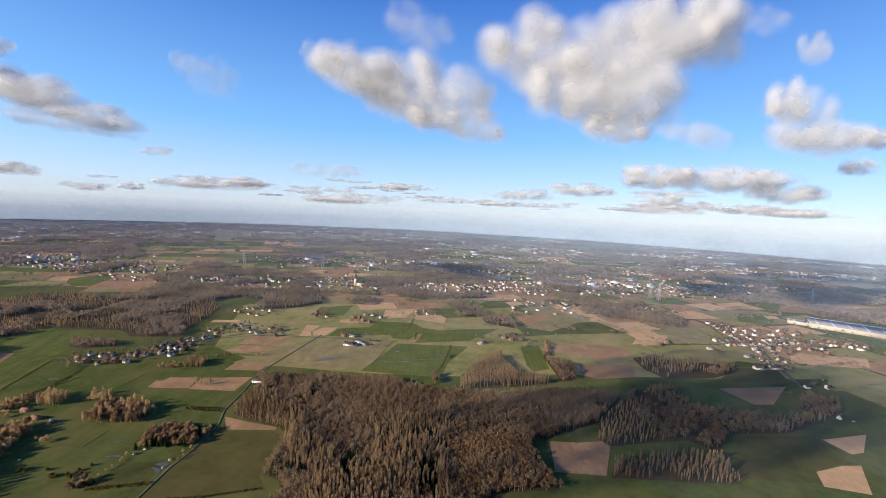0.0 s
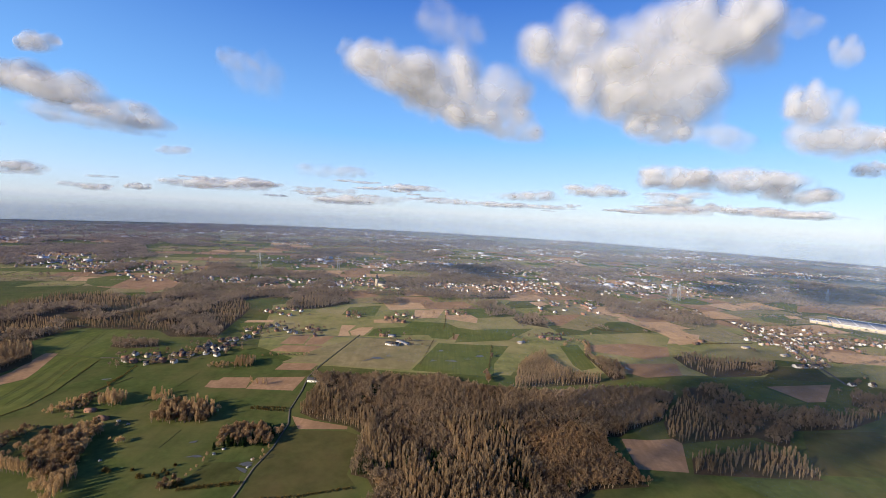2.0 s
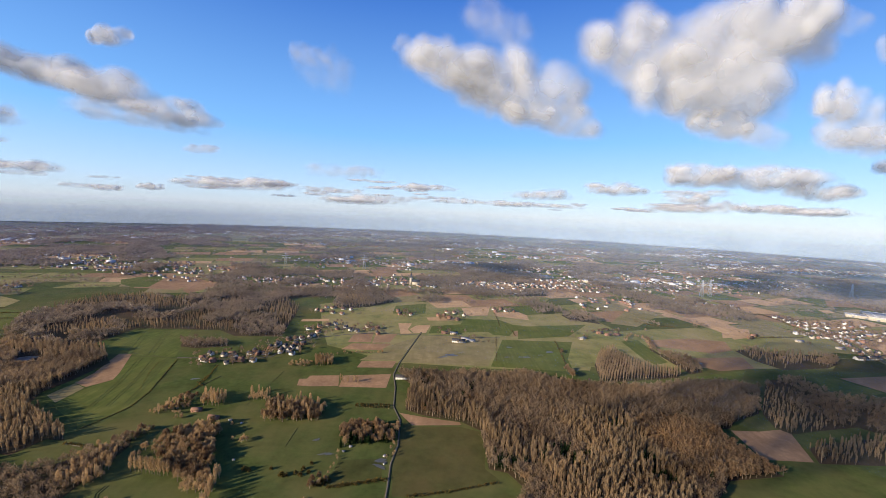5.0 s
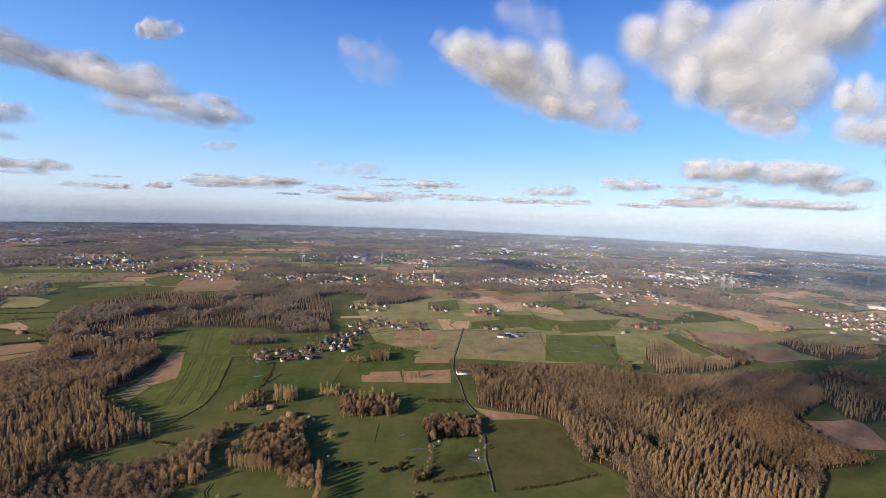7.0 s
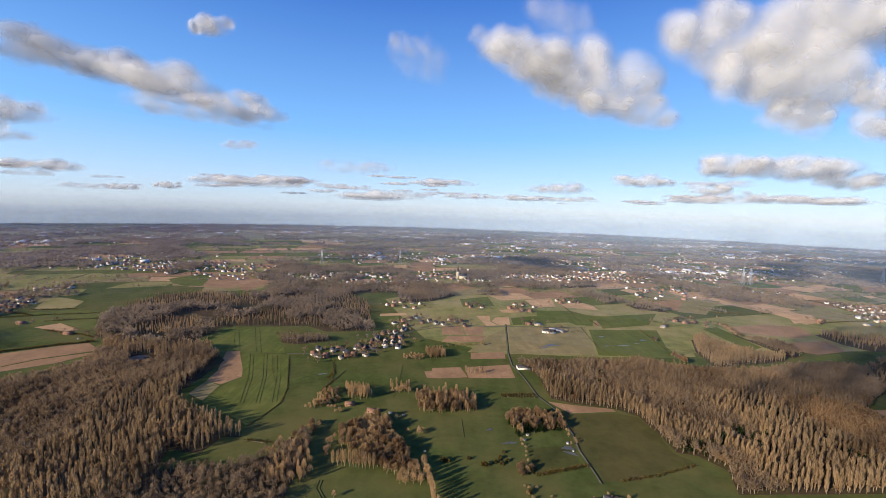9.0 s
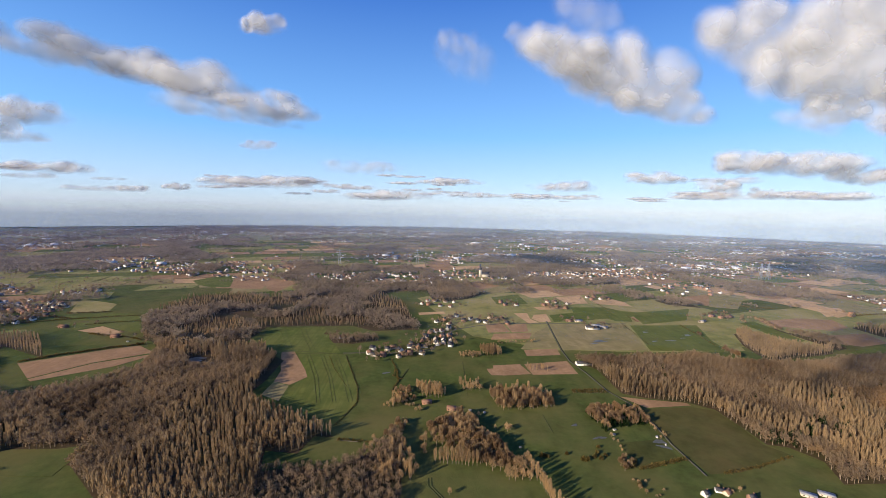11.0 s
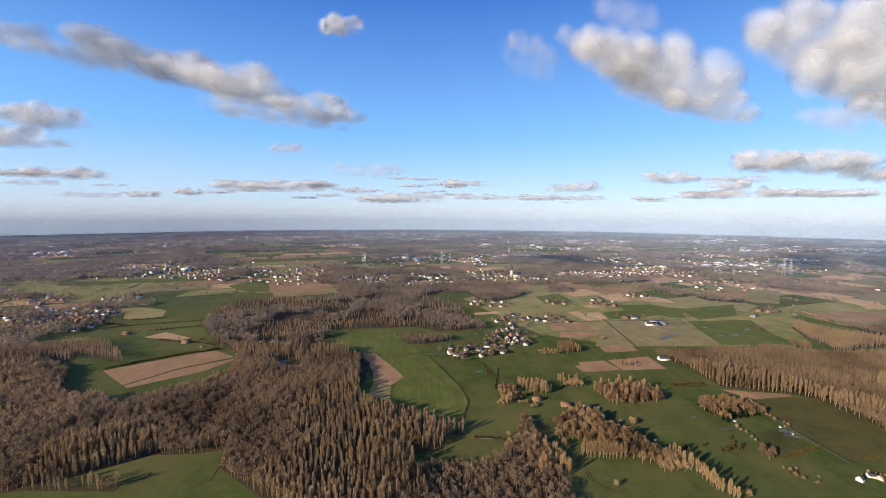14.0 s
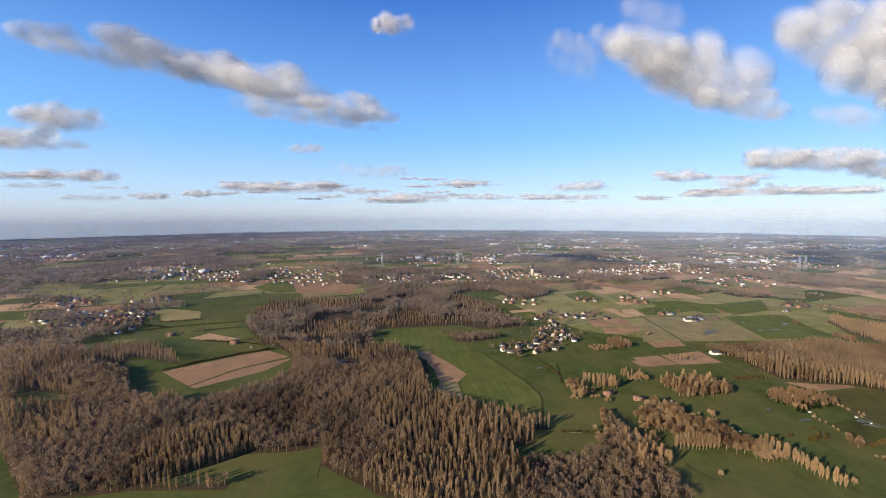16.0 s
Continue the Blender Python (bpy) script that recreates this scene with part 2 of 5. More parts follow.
def field(kind, *corners):
    """A parcel of land with a low bank at its edge."""
    name, label = FIELD[kind]
    laid.append(kind)
    top_z = 0.02 + 0.0015 * len(laid)          # each parcel a hair above the one before it
    bm = bmesh.new()
    top = bm.faces.new([bm.verts.new((x, y, top_z)) for x, y in corners])
    if top.normal.z < 0 or sum(a[0] * b[1] - b[0] * a[1] for a, b in zip(corners, corners[1:] + corners[:1])) < 0:
        top.normal_flip()
    r = bmesh.ops.extrude_face_region(bm, geom=[top])
    for v in r["geom"]:
        if isinstance(v, bmesh.types.BMVert):
            v.co.z = top_z
    for v in top.verts:
        v.co.z = -0.1
    bmesh.ops.triangulate(bm, faces=[f for f in bm.faces if len(f.verts) > 4])
    bmesh.ops.recalc_face_normals(bm, faces=bm.faces)
    me = bpy.data.meshes.new(name)
    bm.to_mesh(me), bm.free()
    me.materials.append(M[kind])
    return tagged(new(name, me), label, "field", kind="structure")


field("pasture", (62, 503), (-40, 560), (-70, 640), (-120, 800), (-60, 860), (310, 860), (840, 745), (840, 570), (640, 545), (450, 530), (240, 512))
field("pasture", (16, 507), (81, 620), (219, 637), (340, 646), (366, 628), (312, 505), (180, 497), (70, 505))
field("crop", (-332, 589), (-254, 599), (-209, 492), (-290, 492), (-312, 512))
field("crop", (-259, 488), (-203, 488), (-169, 385), (-169, 366), (-183, 326), (-191, 335), (-220, 351), (-238, 364), (-238, 396), (-230, 424))
field("plough", (-280, 495), (-265, 496), (-236, 439), (-229, 421), (-241, 402), (-259, 410), (-261, 436), (-273, 471))
field("olive", (-258, 409), (-241, 400), (-240, 368), (-260, 381), (-260, 394))
field("grass", (-200, 485), (-164, 480), (-143, 448), (-137, 415), (-146, 391), (-141, 361), (-141, 338), (-145, 327), (-166, 315), (-180, 323), (-167, 363), (-168, 387))
field("plough", (19, 505), (63, 510), (60, 487), (17, 483))
field("plough", (-39, 443), (-31, 444), (-30, 453), (2, 457), (8, 429), (-22, 425), (-36, 426))
field("plough", (7, 457), (61, 467), (60, 429), (9, 427))
field("plough", (80, 375), (102, 369), (137, 362), (138, 357), (94, 353), (86, 365))
field("dgreen", (87, 364), (94, 351), (137, 354), (154, 347), (156, 320), (153, 294), (163, 281), (110, 262), (86, 260), (80, 311))
field("grass", (111, 260), (161, 278), (181, 274), (169, 248), (114, 249))
field("dgreen", (41, 298), (73, 302), (77, 277), (56, 271), (39, 267))
field("olive", (90, 621), (215, 633), (181, 505), (70, 507))
field("crop", (216, 618), (327, 622), (295, 543), (289, 498), (184, 504))
field("crop", (105, 676), (155, 697), (164, 734), (229, 737), (248, 710), (306, 693), (244, 671), (231, 639), (204, 643), (199, 658), (101, 635))
field("stubble", (47, 687), (71, 690), (66, 653), (75, 632), (57, 626))
field("stubble", (79, 678), (103, 685), (96, 636), (77, 633), (69, 654))
field("plough", (-14, 617), (14, 628), (18, 580), (-15, 577))
field("plough", (19, 616), (52, 624), (45, 583), (20, 578))
field("olive", (54, 578), (81, 609), (67, 514), (16, 509), (30, 535))
field("plough", (-8, 571), (49, 577), (37, 548), (-17, 545))
field("stubble", (163, 821), (225, 845), (211, 768), (167, 756))
field("stubble", (226, 793), (293, 814), (286, 746), (225, 765))
field("plough", (244, 668), (304, 682), (293, 647), (236, 638))
field("olive", (313, 697), (358, 723), (341, 648), (295, 646))
field("stubble", (426, 957), (465, 981), (487, 958), (437, 917))
field("stubble", (317, 860), (351, 866), (334, 811), (313, 802))
field("plough", (-29, 970), (19, 994), (28, 908), (-29, 886))
field("stubble", (94, 733), (133, 743), (157, 729), (140, 719), (98, 713))
field("stubble", (-117, 687), (-74, 696), (-71, 681), (-116, 672))
field("crop", (-122, 668), (-85, 675), (-81, 631), (-100, 636))
field("crop", (29, 814), (90, 845), (91, 761), (30, 751))
field("pasture", (211, 933), (307, 987), (387, 966), (341, 876), (228, 856))
field("stubble", (622, 770), (684, 784), (687, 738), (678, 697), (607, 681), (631, 717))
field("plough", (454, 648), (538, 669), (596, 660), (575, 614), (532, 595), (448, 621))
field("plough", (484, 570), (568, 583), (550, 537), (493, 522), (476, 536))
field("plough", (433, 815), (535, 836), (537, 792), (516, 764), (438, 759))
field("stubble", (549, 868), (612, 890), (626, 780), (605, 780), (584, 830), (547, 833))
field("crop", (973, 968), (1081, 977), (980, 864), (932, 889))
field("stubble", (1037, 964), (1067, 965), (1058, 938), (1022, 925))
field("olive", (1098, 927), (1169, 955), (1120, 896), (1063, 883))
field("plough", (1189, 1103), (1258, 1099), (1176, 1013), (1112, 1015))
field("stubble", (874, 685), (993, 674), (948, 624), (833, 629))
field("pasture", (876, 613), (942, 618), (847, 529), (798, 530))
field("dgreen", (662, 541), (728, 597), (785, 597), (762, 542))
field("plough", (646, 514), (747, 533), (687, 476), (662, 472))
field("crop", (611, 517), (639, 510), (658, 471), (641, 465), (590, 474))
field("stubble", (677, 400), (736, 416), (698, 380), (683, 376))
field("stubble", (622, 344), (656, 356), (674, 358), (643, 317), (611, 324))
# pasture given the dark meadow colour to paint in cloud shade
field("dgreen", (590, 396), (676, 408), (674, 398), (678, 375), (655, 358), (623, 346), (613, 328), (539, 326))
field("crop", (445, 498), (532, 529), (507, 502), (443, 479))
field("plough", (395, 367), (422, 367), (455, 374), (431, 320), (389, 321))
field("crop", (411, 636), (443, 647), (437, 548), (413, 535), (407, 553))
field("grass", (696, 598), (746, 625), (802, 617), (772, 599))
field("plough", (-547, 456), (-487, 500), (-459, 515), (-427, 491), (-471, 459), (-501, 417))
field("plough", (-469, 457), (-422, 487), (-425, 477), (-441, 449), (-492, 410), (-499, 415))
field("grass", (-657, 552), (-613, 564), (-555, 513), (-515, 518), (-519, 544), (-583, 572), (-623, 595))
field("stubble", (-580, 574), (-564, 596), (-516, 568), (-517, 563), (-533, 557))
field("crop", (-626, 607), (-578, 615), (-539, 619), (-481, 621), (-472, 582), (-510, 571), (-565, 598), (-586, 577))
field("crop", (-679, 632), (-605, 672), (-545, 657), (-539, 625), (-624, 625))
field("pasture", (-724, 764), (-639, 728), (-618, 681), (-663, 658), (-697, 714))
field("grass", (-768, 684), (-662, 656), (-681, 634), (-720, 614))
field("plough", (-708, 530), (-725, 566), (-705, 563), (-667, 528), (-664, 515))
field("pasture", (-1080, 941), (-1021, 969), (-910, 957), (-810, 886), (-781, 817), (-868, 810), (-1028, 882))
field("crop", (-638, 958), (-614, 1018), (-583, 1041), (-547, 877), (-599, 909))
field("plough", (-547, 877), (-578, 1037), (-536, 1041), (-464, 970), (-450, 872))
field("plough", (-470, 970), (-395, 976), (-409, 843), (-443, 878))
field("crop", (-611, 927), (-606, 1006), (-567, 1014), (-522, 886), (-559, 884))
field("plough", (-516, 887), (-569, 1035), (-507, 1034), (-439, 977), (-442, 903))
field("crop", (-429, 1042), (-323, 1056), (-258, 1014), (-299, 955), (-329, 960))
field("stubble", (-262, 937), (-191, 1029), (-162, 976), (-226, 920))
field("plough", (-21, 952), (25, 999), (72, 937), (14, 892))
field("grass", (-447, 267), (-401, 296), (-370, 296), (-350, 301), (-347, 266))
field("grass", (-655, 421), (-623, 413), (-582, 398), (-596, 381), (-621, 375))
field("grass", (-555, 424), (-541, 424), (-515, 403), (-518, 396), (-536, 402))
field("grass", (-608, 361), (-588, 370), (-581, 360), (-597, 349))
field("stubble", (640, 763), (702, 746), (666, 693), (623, 675), (629, 710))
field("plough", (465, 821), (586, 872), (589, 833), (476, 770))
field("olive", (533, 877), (603, 857), (483, 731), (440, 748))
field("crop", (256, 697), (388, 730), (330, 651), (242, 625))

# woods: floor and outline
WOODS = {
    "main": [(67, 464), (149, 470), (228, 476), (259, 458), (338, 449), (419, 469), (478, 474), (498, 464), (451, 404), (410, 383), (396, 370), (380, 368), (373, 347), (388, 299), (340, 291), (295, 250), (169, 248), (180, 272), (170, 290), (156, 294), (156, 321), (155, 349), (139, 362), (103, 372), (85, 382), (86, 441), (67, 466)],
    "dark": [(578, 612), (609, 626), (644, 604), (688, 609), (726, 600), (695, 567), (664, 550), (590, 536), (576, 569)],
    "right": [(534, 497), (586, 505), (576, 455), (607, 441), (673, 444), (718, 445), (713, 438), (650, 409), (583, 400), (551, 365), (533, 383), (483, 372), (451, 364), (444, 375), (454, 403), (494, 451)],
    "rightnear": [(446, 341), (471, 350), (523, 361), (544, 354), (541, 319), (434, 318)],
    "rightfar": [(750, 506), (778, 494), (754, 465), (722, 446), (713, 471)],
    "pyramid": [(352, 575), (375, 589), (377, 539), (393, 510), (426, 503), (422, 494), (310, 465), (325, 524)],
    "thicket": [(444, 616), (444, 584), (476, 561), (464, 515), (443, 506), (441, 549), (438, 597)],
    "left": [(-268, 466), (-268, 411), (-271, 388), (-259, 361), (-235, 349), (-225, 335), (-197, 327), (-178, 309), (-193, 310), (-199, 288), (-223, 292), (-207, 222), (-241, 232), (-285, 229), (-345, 277), (-397, 286), (-400, 259), (-454, 263), (-511, 258), (-593, 332), (-753, 507), (-751, 524), (-708, 528), (-661, 508), (-578, 450), (-540, 394), (-508, 385), (-500, 388), (-476, 366), (-471, 369), (-424, 409), (-410, 434), (-422, 489), (-449, 527), (-488, 553), (-475, 547), (-401, 508), (-338, 502), (-312, 509)],
    "north": [(-329, 599), (-215, 606), (-180, 581), (-115, 588), (-125, 636), (-137, 708), (-151, 767), (-217, 851), (-322, 879), (-372, 823), (-412, 789), (-466, 818), (-520, 809), (-548, 792), (-547, 700), (-520, 611), (-476, 548), (-402, 510), (-336, 506), (-336, 563), (-335, 597)],
    "poplarW": [(-655, 477), (-665, 537), (-617, 550), (-584, 525), (-535, 472), (-613, 510), (-602, 482), (-641, 498)],
    "leftfront": [(-221, 268), (-189, 274), (-173, 268), (-155, 284), (-142, 293), (-130, 316), (-124, 305), (-123, 226), (-207, 222)],
    "copseN": [(-89, 774), (-103, 887), (-84, 991), (-37, 982), (22, 850), (-17, 802)],
    "bandN": [(301, 1005), (387, 1048), (387, 991), (306, 962)],
    "hillN": [(361, 798), (414, 826), (420, 738), (397, 749), (367, 762)],
    "poplarN": [(-81, 803), (-76, 949), (-41, 937), (-12, 813), (-22, 794), (-60, 776)],
    "bandW": [(-233, 829), (-139, 925), (-123, 911), (-202, 823)],
    "row": [(-237, 551), (-181, 556), (-166, 538), (-201, 525), (-226, 529)],
}
GLADES = [[(-447, 267), (-401, 296), (-370, 296), (-350, 301), (-347, 266)],
          [(-655, 421), (-623, 413), (-582, 398), (-596, 381), (-621, 375)],
          [(-555, 424), (-541, 424), (-515, 403), (-518, 396), (-536, 402)],
          [(-608, 361), (-588, 370), (-581, 360), (-597, 349)],
          [(-385, 477), (-358, 482), (-333, 448), (-361, 446)],
          [(-283, 491), (-266, 496), (-227, 416), (-235, 397), (-234, 372), (-262, 378), (-275, 403), (-274, 427)]]
for corners in WOODS.values():
    field("litter", *corners)
for corners in GLADES[:4]:
    field("grass", *corners)

# ---- trees ----
rng = np.random.default_rng(7)


def tri_twigs(base, tip, width, r, lean=False):
    """Thin leaf-like triangles from base points to tips."""
    d = tip - base
    side = np.cross(d, r.normal(size=d.shape))
    side /= np.linalg.norm(side, axis=1, keepdims=True) + 1e-9
    w = np.asarray(width).reshape(-1, 1)
    if lean:
        v = np.stack([base - side * w * 1.2, tip, base + side * w * 1.2], 1).reshape(-1, 3)
        return v, np.arange(len(v)).reshape(-1, 3)
    mid = base + d * 0.45
    v = np.stack([mid - side * w, tip, mid + side * w, base], 1).reshape(-1, 3)
    n = len(base)
    k = np.arange(n)[:, None] * 4
    f = np.concatenate([k + [0, 1, 2], k + [0, 2, 3]], 1).reshape(-1, 3)
    return v, f


def trunk_tube(points, radii, sides=5):
    """A tapered tube through points."""
    v, f = [], []
    for p, q in zip(points, radii):
        for s in range(sides):
            a = 2 * math.pi * s / sides
            v.append((p[0] + q * math.cos(a), p[1] + q * math.sin(a), p[2]))
    for k in range(len(points) - 1):
        for s in range(sides):
            a, b = k * sides + s, k * sides + (s + 1) % sides
            f += [(a, b, b + sides), (a, b + sides, a + sides)]
    return np.array(v), np.array(f)


def join(parts):
    v, f, o = [], [], 0
    for a, b in parts:
        v.append(a), f.append(b + o)
        o += len(a)
    return np.concatenate(v), np.concatenate(f)


def poplar_shape(seed, twigs, h=20.0, spread=1.9, limbs=True):
    """Upswept, narrow, leafless: wood and twigs."""
    r = np.random.default_rng(seed)
    wood = [trunk_tube([(0, 0, -0.3), (0.1, 0, h * 0.4), (0, 0.1, h * 0.92)], [0.34, 0.24, 0.05], 4)]
    t = 0.16 + 0.78 * r.random(twigs) ** 0.85
    a = r.random(twigs) * 2 * np.pi
    prof = spread * np.sin(np.pi * np.clip((t - 0.06) / 1.0, 0, 1)) ** 0.7 * (0.7 + 0.6 * r.random(twigs))
    ln = h * (0.10 + 0.10 * r.random(twigs))
    base = np.stack([np.cos(a) * prof * 0.35, np.sin(a) * prof * 0.35, t * h - ln * 0.3], 1)
    tip = np.stack([np.cos(a) * prof, np.sin(a) * prof, t * h + ln * 0.75], 1)
    return join(wood), tri_twigs(base, tip, 0.14 + 0.16 * r.random(twigs), r)


def broad_shape(seed, twigs, h=15.0, radius=4.6, leaf=0.0):
    """Round crown of forking limbs and twigs; leaf adds broader rusty clumps."""
    r = np.random.default_rng(seed)
    wood = [trunk_tube([(0, 0, -0.3), (0, 0.1, h * 0.22), (0.1, 0, h * 0.45)], [0.42, 0.34, 0.2], 5)]
    for k in range(5):
        a = k * 1.26 + r.random()
        e = np.array([math.cos(a) * radius * 0.6, math.sin(a) * radius * 0.6, h * (0.62 + 0.2 * r.random())])
        wood.append(trunk_tube([(0, 0, h * (0.2 + 0.04 * k)), e * (0.45, 0.45, 0.7), e], [0.2, 0.13, 0.04], 3))
    d = r.normal(size=(twigs, 3))
    d /= np.linalg.norm(d, axis=1, keepdims=True)
    d[:, 2] = np.abs(d[:, 2]) * 1.1 - 0.25
    q = 0.55 + 0.5 * r.random((twigs, 1)) ** 0.6
    lump = 1 + 0.22 * np.sin(d[:, :1] * 5 + seed) * np.cos(d[:, 1:2] * 4 + seed)
    tip = d * q * lump * (radius, radius, h * 0.52) + (0, 0, h * 0.5)
    base = tip - d * (1.3, 1.3, 1.2) - (0, 0, 0.9) + r.normal(size=(twigs, 3)) * 0.5
    return join(wood), tri_twigs(base, tip, (0.12 + 0.16 * r.random(twigs)) * (1 + leaf), r, True)


def conifer_shape(seed, twigs, h=13.0):
    r = np.random.default_rng(seed)
    t = r.random(twigs) ** 0.8
    a = r.random(twigs) * 2 * np.pi
    ln = (1 - t) * 2.9 + 0.35
    base = np.stack([0 * a, 0 * a, 0.8 + t * (h - 1.2)], 1)
    tip = base + np.stack([np.cos(a) * ln, np.sin(a) * ln, -0.35 * ln + 0.3], 1)
    return trunk_tube([(0, 0, -0.3), (0, 0, h * 0.9)], [0.3, 0.05], 4), tri_twigs(base, tip, 0.35 + 0.25 * r.random(twigs), r)


def bush_shape(seed, twigs, h=3.0, radius=1.9):
    r = np.random.default_rng(seed)
    d = r.normal(size=(twigs, 3))
    d /= np.linalg.norm(d, axis=1, keepdims=True)
    d[:, 2] = np.abs(d[:, 2])
    tip = d * (0.7 + 0.4 * r.random((twigs, 1))) * (radius, radius, h)
    return trunk_tube([(0, 0, -0.2), (0, 0, h * 0.5)], [0.12, 0.05], 3), tri_twigs(tip * 0.35 + (0, 0, 0.1), tip, 0.22 + 0.2 * r.random(twigs), r)


def inside(pts, poly):
    """Which of the points lie inside the outline."""
    x, y = pts[:, 0], pts[:, 1]
    hit = np.zeros(len(pts), bool)
    for (x0, y0), (x1, y1) in zip(poly, poly[1:] + poly[:1]):
        if y0 != y1:
            hit ^= ((y0 > y) != (y1 > y)) & (x < (x1 - x0) * (y - y0) / (y1 - y0) + x0)
    return hit


def scatter(poly, gap, jitter=0.42, turn=0.0):
    """Jittered rows of points inside an outline."""
    p = np.array(poly, float)
    c, s = math.cos(turn), math.sin(turn)
    mid, half = (p.max(0) + p.min(0)) / 2, np.hypot(*(p.max(0) - p.min(0))) / 2 + gap
    n = np.arange(-half, half, gap)
    g = np.stack(np.meshgrid(n, n), -1).reshape(-1, 2) + rng.uniform(-jitter, jitter, (len(n) ** 2, 2)) * gap
    g = g @ np.array([[c, s], [-s, c]]) + mid
    return g[inside(g, poly)]


def fbm(p, scale, seed):
    """Smooth value noise on the plan, 0 to 1."""
    out, amp, tot = np.zeros(len(p)), 1.0, 0.0
    for o in range(3):
        q = p / scale * 2 ** o + seed * 17.3 + o * 5.1
        i0 = np.floor(q).astype(np.int64)
        f = q - i0
        f = f * f * (3 - 2 * f)
        h = lambda a, b: ((np.sin((i0[:, 0] + a) * 127.1 + (i0[:, 1] + b) * 311.7 + seed) * 43758.5453) % 1.0)
        out += amp * ((h(0, 0) * (1 - f[:, 0]) + h(1, 0) * f[:, 0]) * (1 - f[:, 1]) + (h(0, 1) * (1 - f[:, 0]) + h(1, 1) * f[:, 0]) * f[:, 1])
        tot += amp
        amp *= 0.5
    return out / tot


def stand(name, label, pts, shapes, mats, size=(0.8, 1.2), category="woodland", sink=0.0):
    """A wood: very many trees as one piece of country."""
    vv, ff, mi, o = [], [], [], 0
    which = rng.integers(0, len(shapes), len(pts))
    for k, (wood, twig) in enumerate(shapes):
        q = pts[which == k]
        if not len(q):
            continue
        v, f = join([wood, twig])
        idx = np.concatenate([np.zeros(len(wood[1]), int), np.ones(len(twig[1]), int)])
        a, s = rng.random(len(q)) * 2 * np.pi, rng.uniform(size[0], size[1], len(q)) * (0.72 + 0.55 * fbm(q, 38, 77))
        w = s * rng.uniform(0.85, 1.2, len(q))
        c, n = np.cos(a), np.sin(a)
        x = (v[:, 0] * c[:, None] - v[:, 1] * n[:, None]) * w[:, None] + q[:, :1]
        y = (v[:, 0] * n[:, None] + v[:, 1] * c[:, None]) * w[:, None] + q[:, 1:2]
        z = v[:, 2] * s[:, None] + ground_z(q[:, 0], q[:, 1])[:, None] - sink
        vv.append(np.stack([x, y, z], -1).reshape(-1, 3))
        ff.append((f[None] + (np.arange(len(q)) * len(v))[:, None, None]).reshape(-1, 3) + o)
        mi.append(np.tile(idx, len(q)))
        o += len(q) * len(v)
    ob = new(name, mesh_from(name, np.concatenate(vv), np.concatenate(ff), [M["bark"], M[mats]], np.concatenate(mi)))
    return tagged(ob, label, category, kind="stuff")


def lean_poplar(seed, twigs, h=15.5, spread=1.75):
    """Poplar for close stands: slim, of few pieces."""
    r = np.random.default_rng(seed)
    t = 0.22 + 0.74 * r.random(twigs) ** 0.75
    a = r.random(twigs) * 2 * np.pi
    prof = spread * np.sin(np.pi * np.clip((t - 0.08) / 1.0, 0, 1)) ** 0.7 * (0.6 + 0.7 * r.random(twigs))
    ln = h * (0.12 + 0.12 * r.random(twigs))
    base = np.stack([np.cos(a) * prof * 0.4, np.sin(a) * prof * 0.4, t * h - ln * 0.4], 1)
    tip = np.stack([np.cos(a) * prof, np.sin(a) * prof, t * h + ln * 0.6], 1)
    return trunk_tube([(0, 0, -0.3), (0, 0, h * 0.8)], [0.24, 0.06], 3), tri_twigs(base, tip, 0.11 + 0.12 * r.random(twigs), r, True)


def lean_broad(seed, twigs, h=12.0, radius=3.0, width=0.3):
    """Round bare crown for woods, of few pieces."""
    r = np.random.default_rng(seed)
    d = r.normal(size=(twigs, 3))
    d /= np.linalg.norm(d, axis=1, keepdims=True)
    d[:, 2] = np.abs(d[:, 2]) * 1.15 - 0.2
    lump = 1 + 0.25 * np.sin(d[:, :1] * 5 + seed) * np.cos(d[:, 1:2] * 4 + seed)
    tip = d * (0.6 + 0.5 * r.random((twigs, 1)) ** 0.6) * lump * (radius, radius, h * 0.46) + (0, 0, h * 0.52)
    base = tip - d * (0.42 * radius, 0.42 * radius, 0.3 * radius) - (0, 0, 0.22 * radius) + r.normal(size=(twigs, 3)) * 0.12 * radius
    return trunk_tube([(0, 0, -0.3), (0, 0, h * 0.55)], [0.26, 0.1], 3), tri_twigs(base, tip, width * (0.8 + 0.8 * r.random(twigs)), r, True)


POP = [lean_poplar(s, 72, 12.0, 1.2) for s in range(8)]
BRO = [lean_broad(20 + s, 84, 10.5, 3.2, 0.18) for s in range(8)]
RUS = [lean_broad(40 + s, 84, 10.5, 3.2, 0.30) for s in range(6)]

main = scatter(WOODS["main"], 3.4, 0.34, 0.78)
tone = fbm(main, 90, 3)
rusty = inside(main, [(304, 374), (350, 384), (386, 345), (396, 311), (387, 297), (338, 289), (310, 285), (299, 344)])
brown = ~rusty & ((tone > 0.54) | (main[:, 0] > 300))
odd = np.random.default_rng(19).random(len(main))
green = ~rusty & (fbm(main, 26, 14) > 0.70) & (odd < 0.5)
autumn = ~rusty & ~green & ((odd > 0.965) | (fbm(main, 40, 44) > 0.68) & (odd > 0.6))
stand("conifers", "dark green conifers scattered through the bare wood", main[green], [conifer_shape(160 + s, 60, 10.0) for s in range(3)], "needle", (0.7, 1.1))
stand("autumn_trees", "rust-leaved trees scattered through the bare wood", main[autumn], RUS, "rust", (0.7, 1.0))
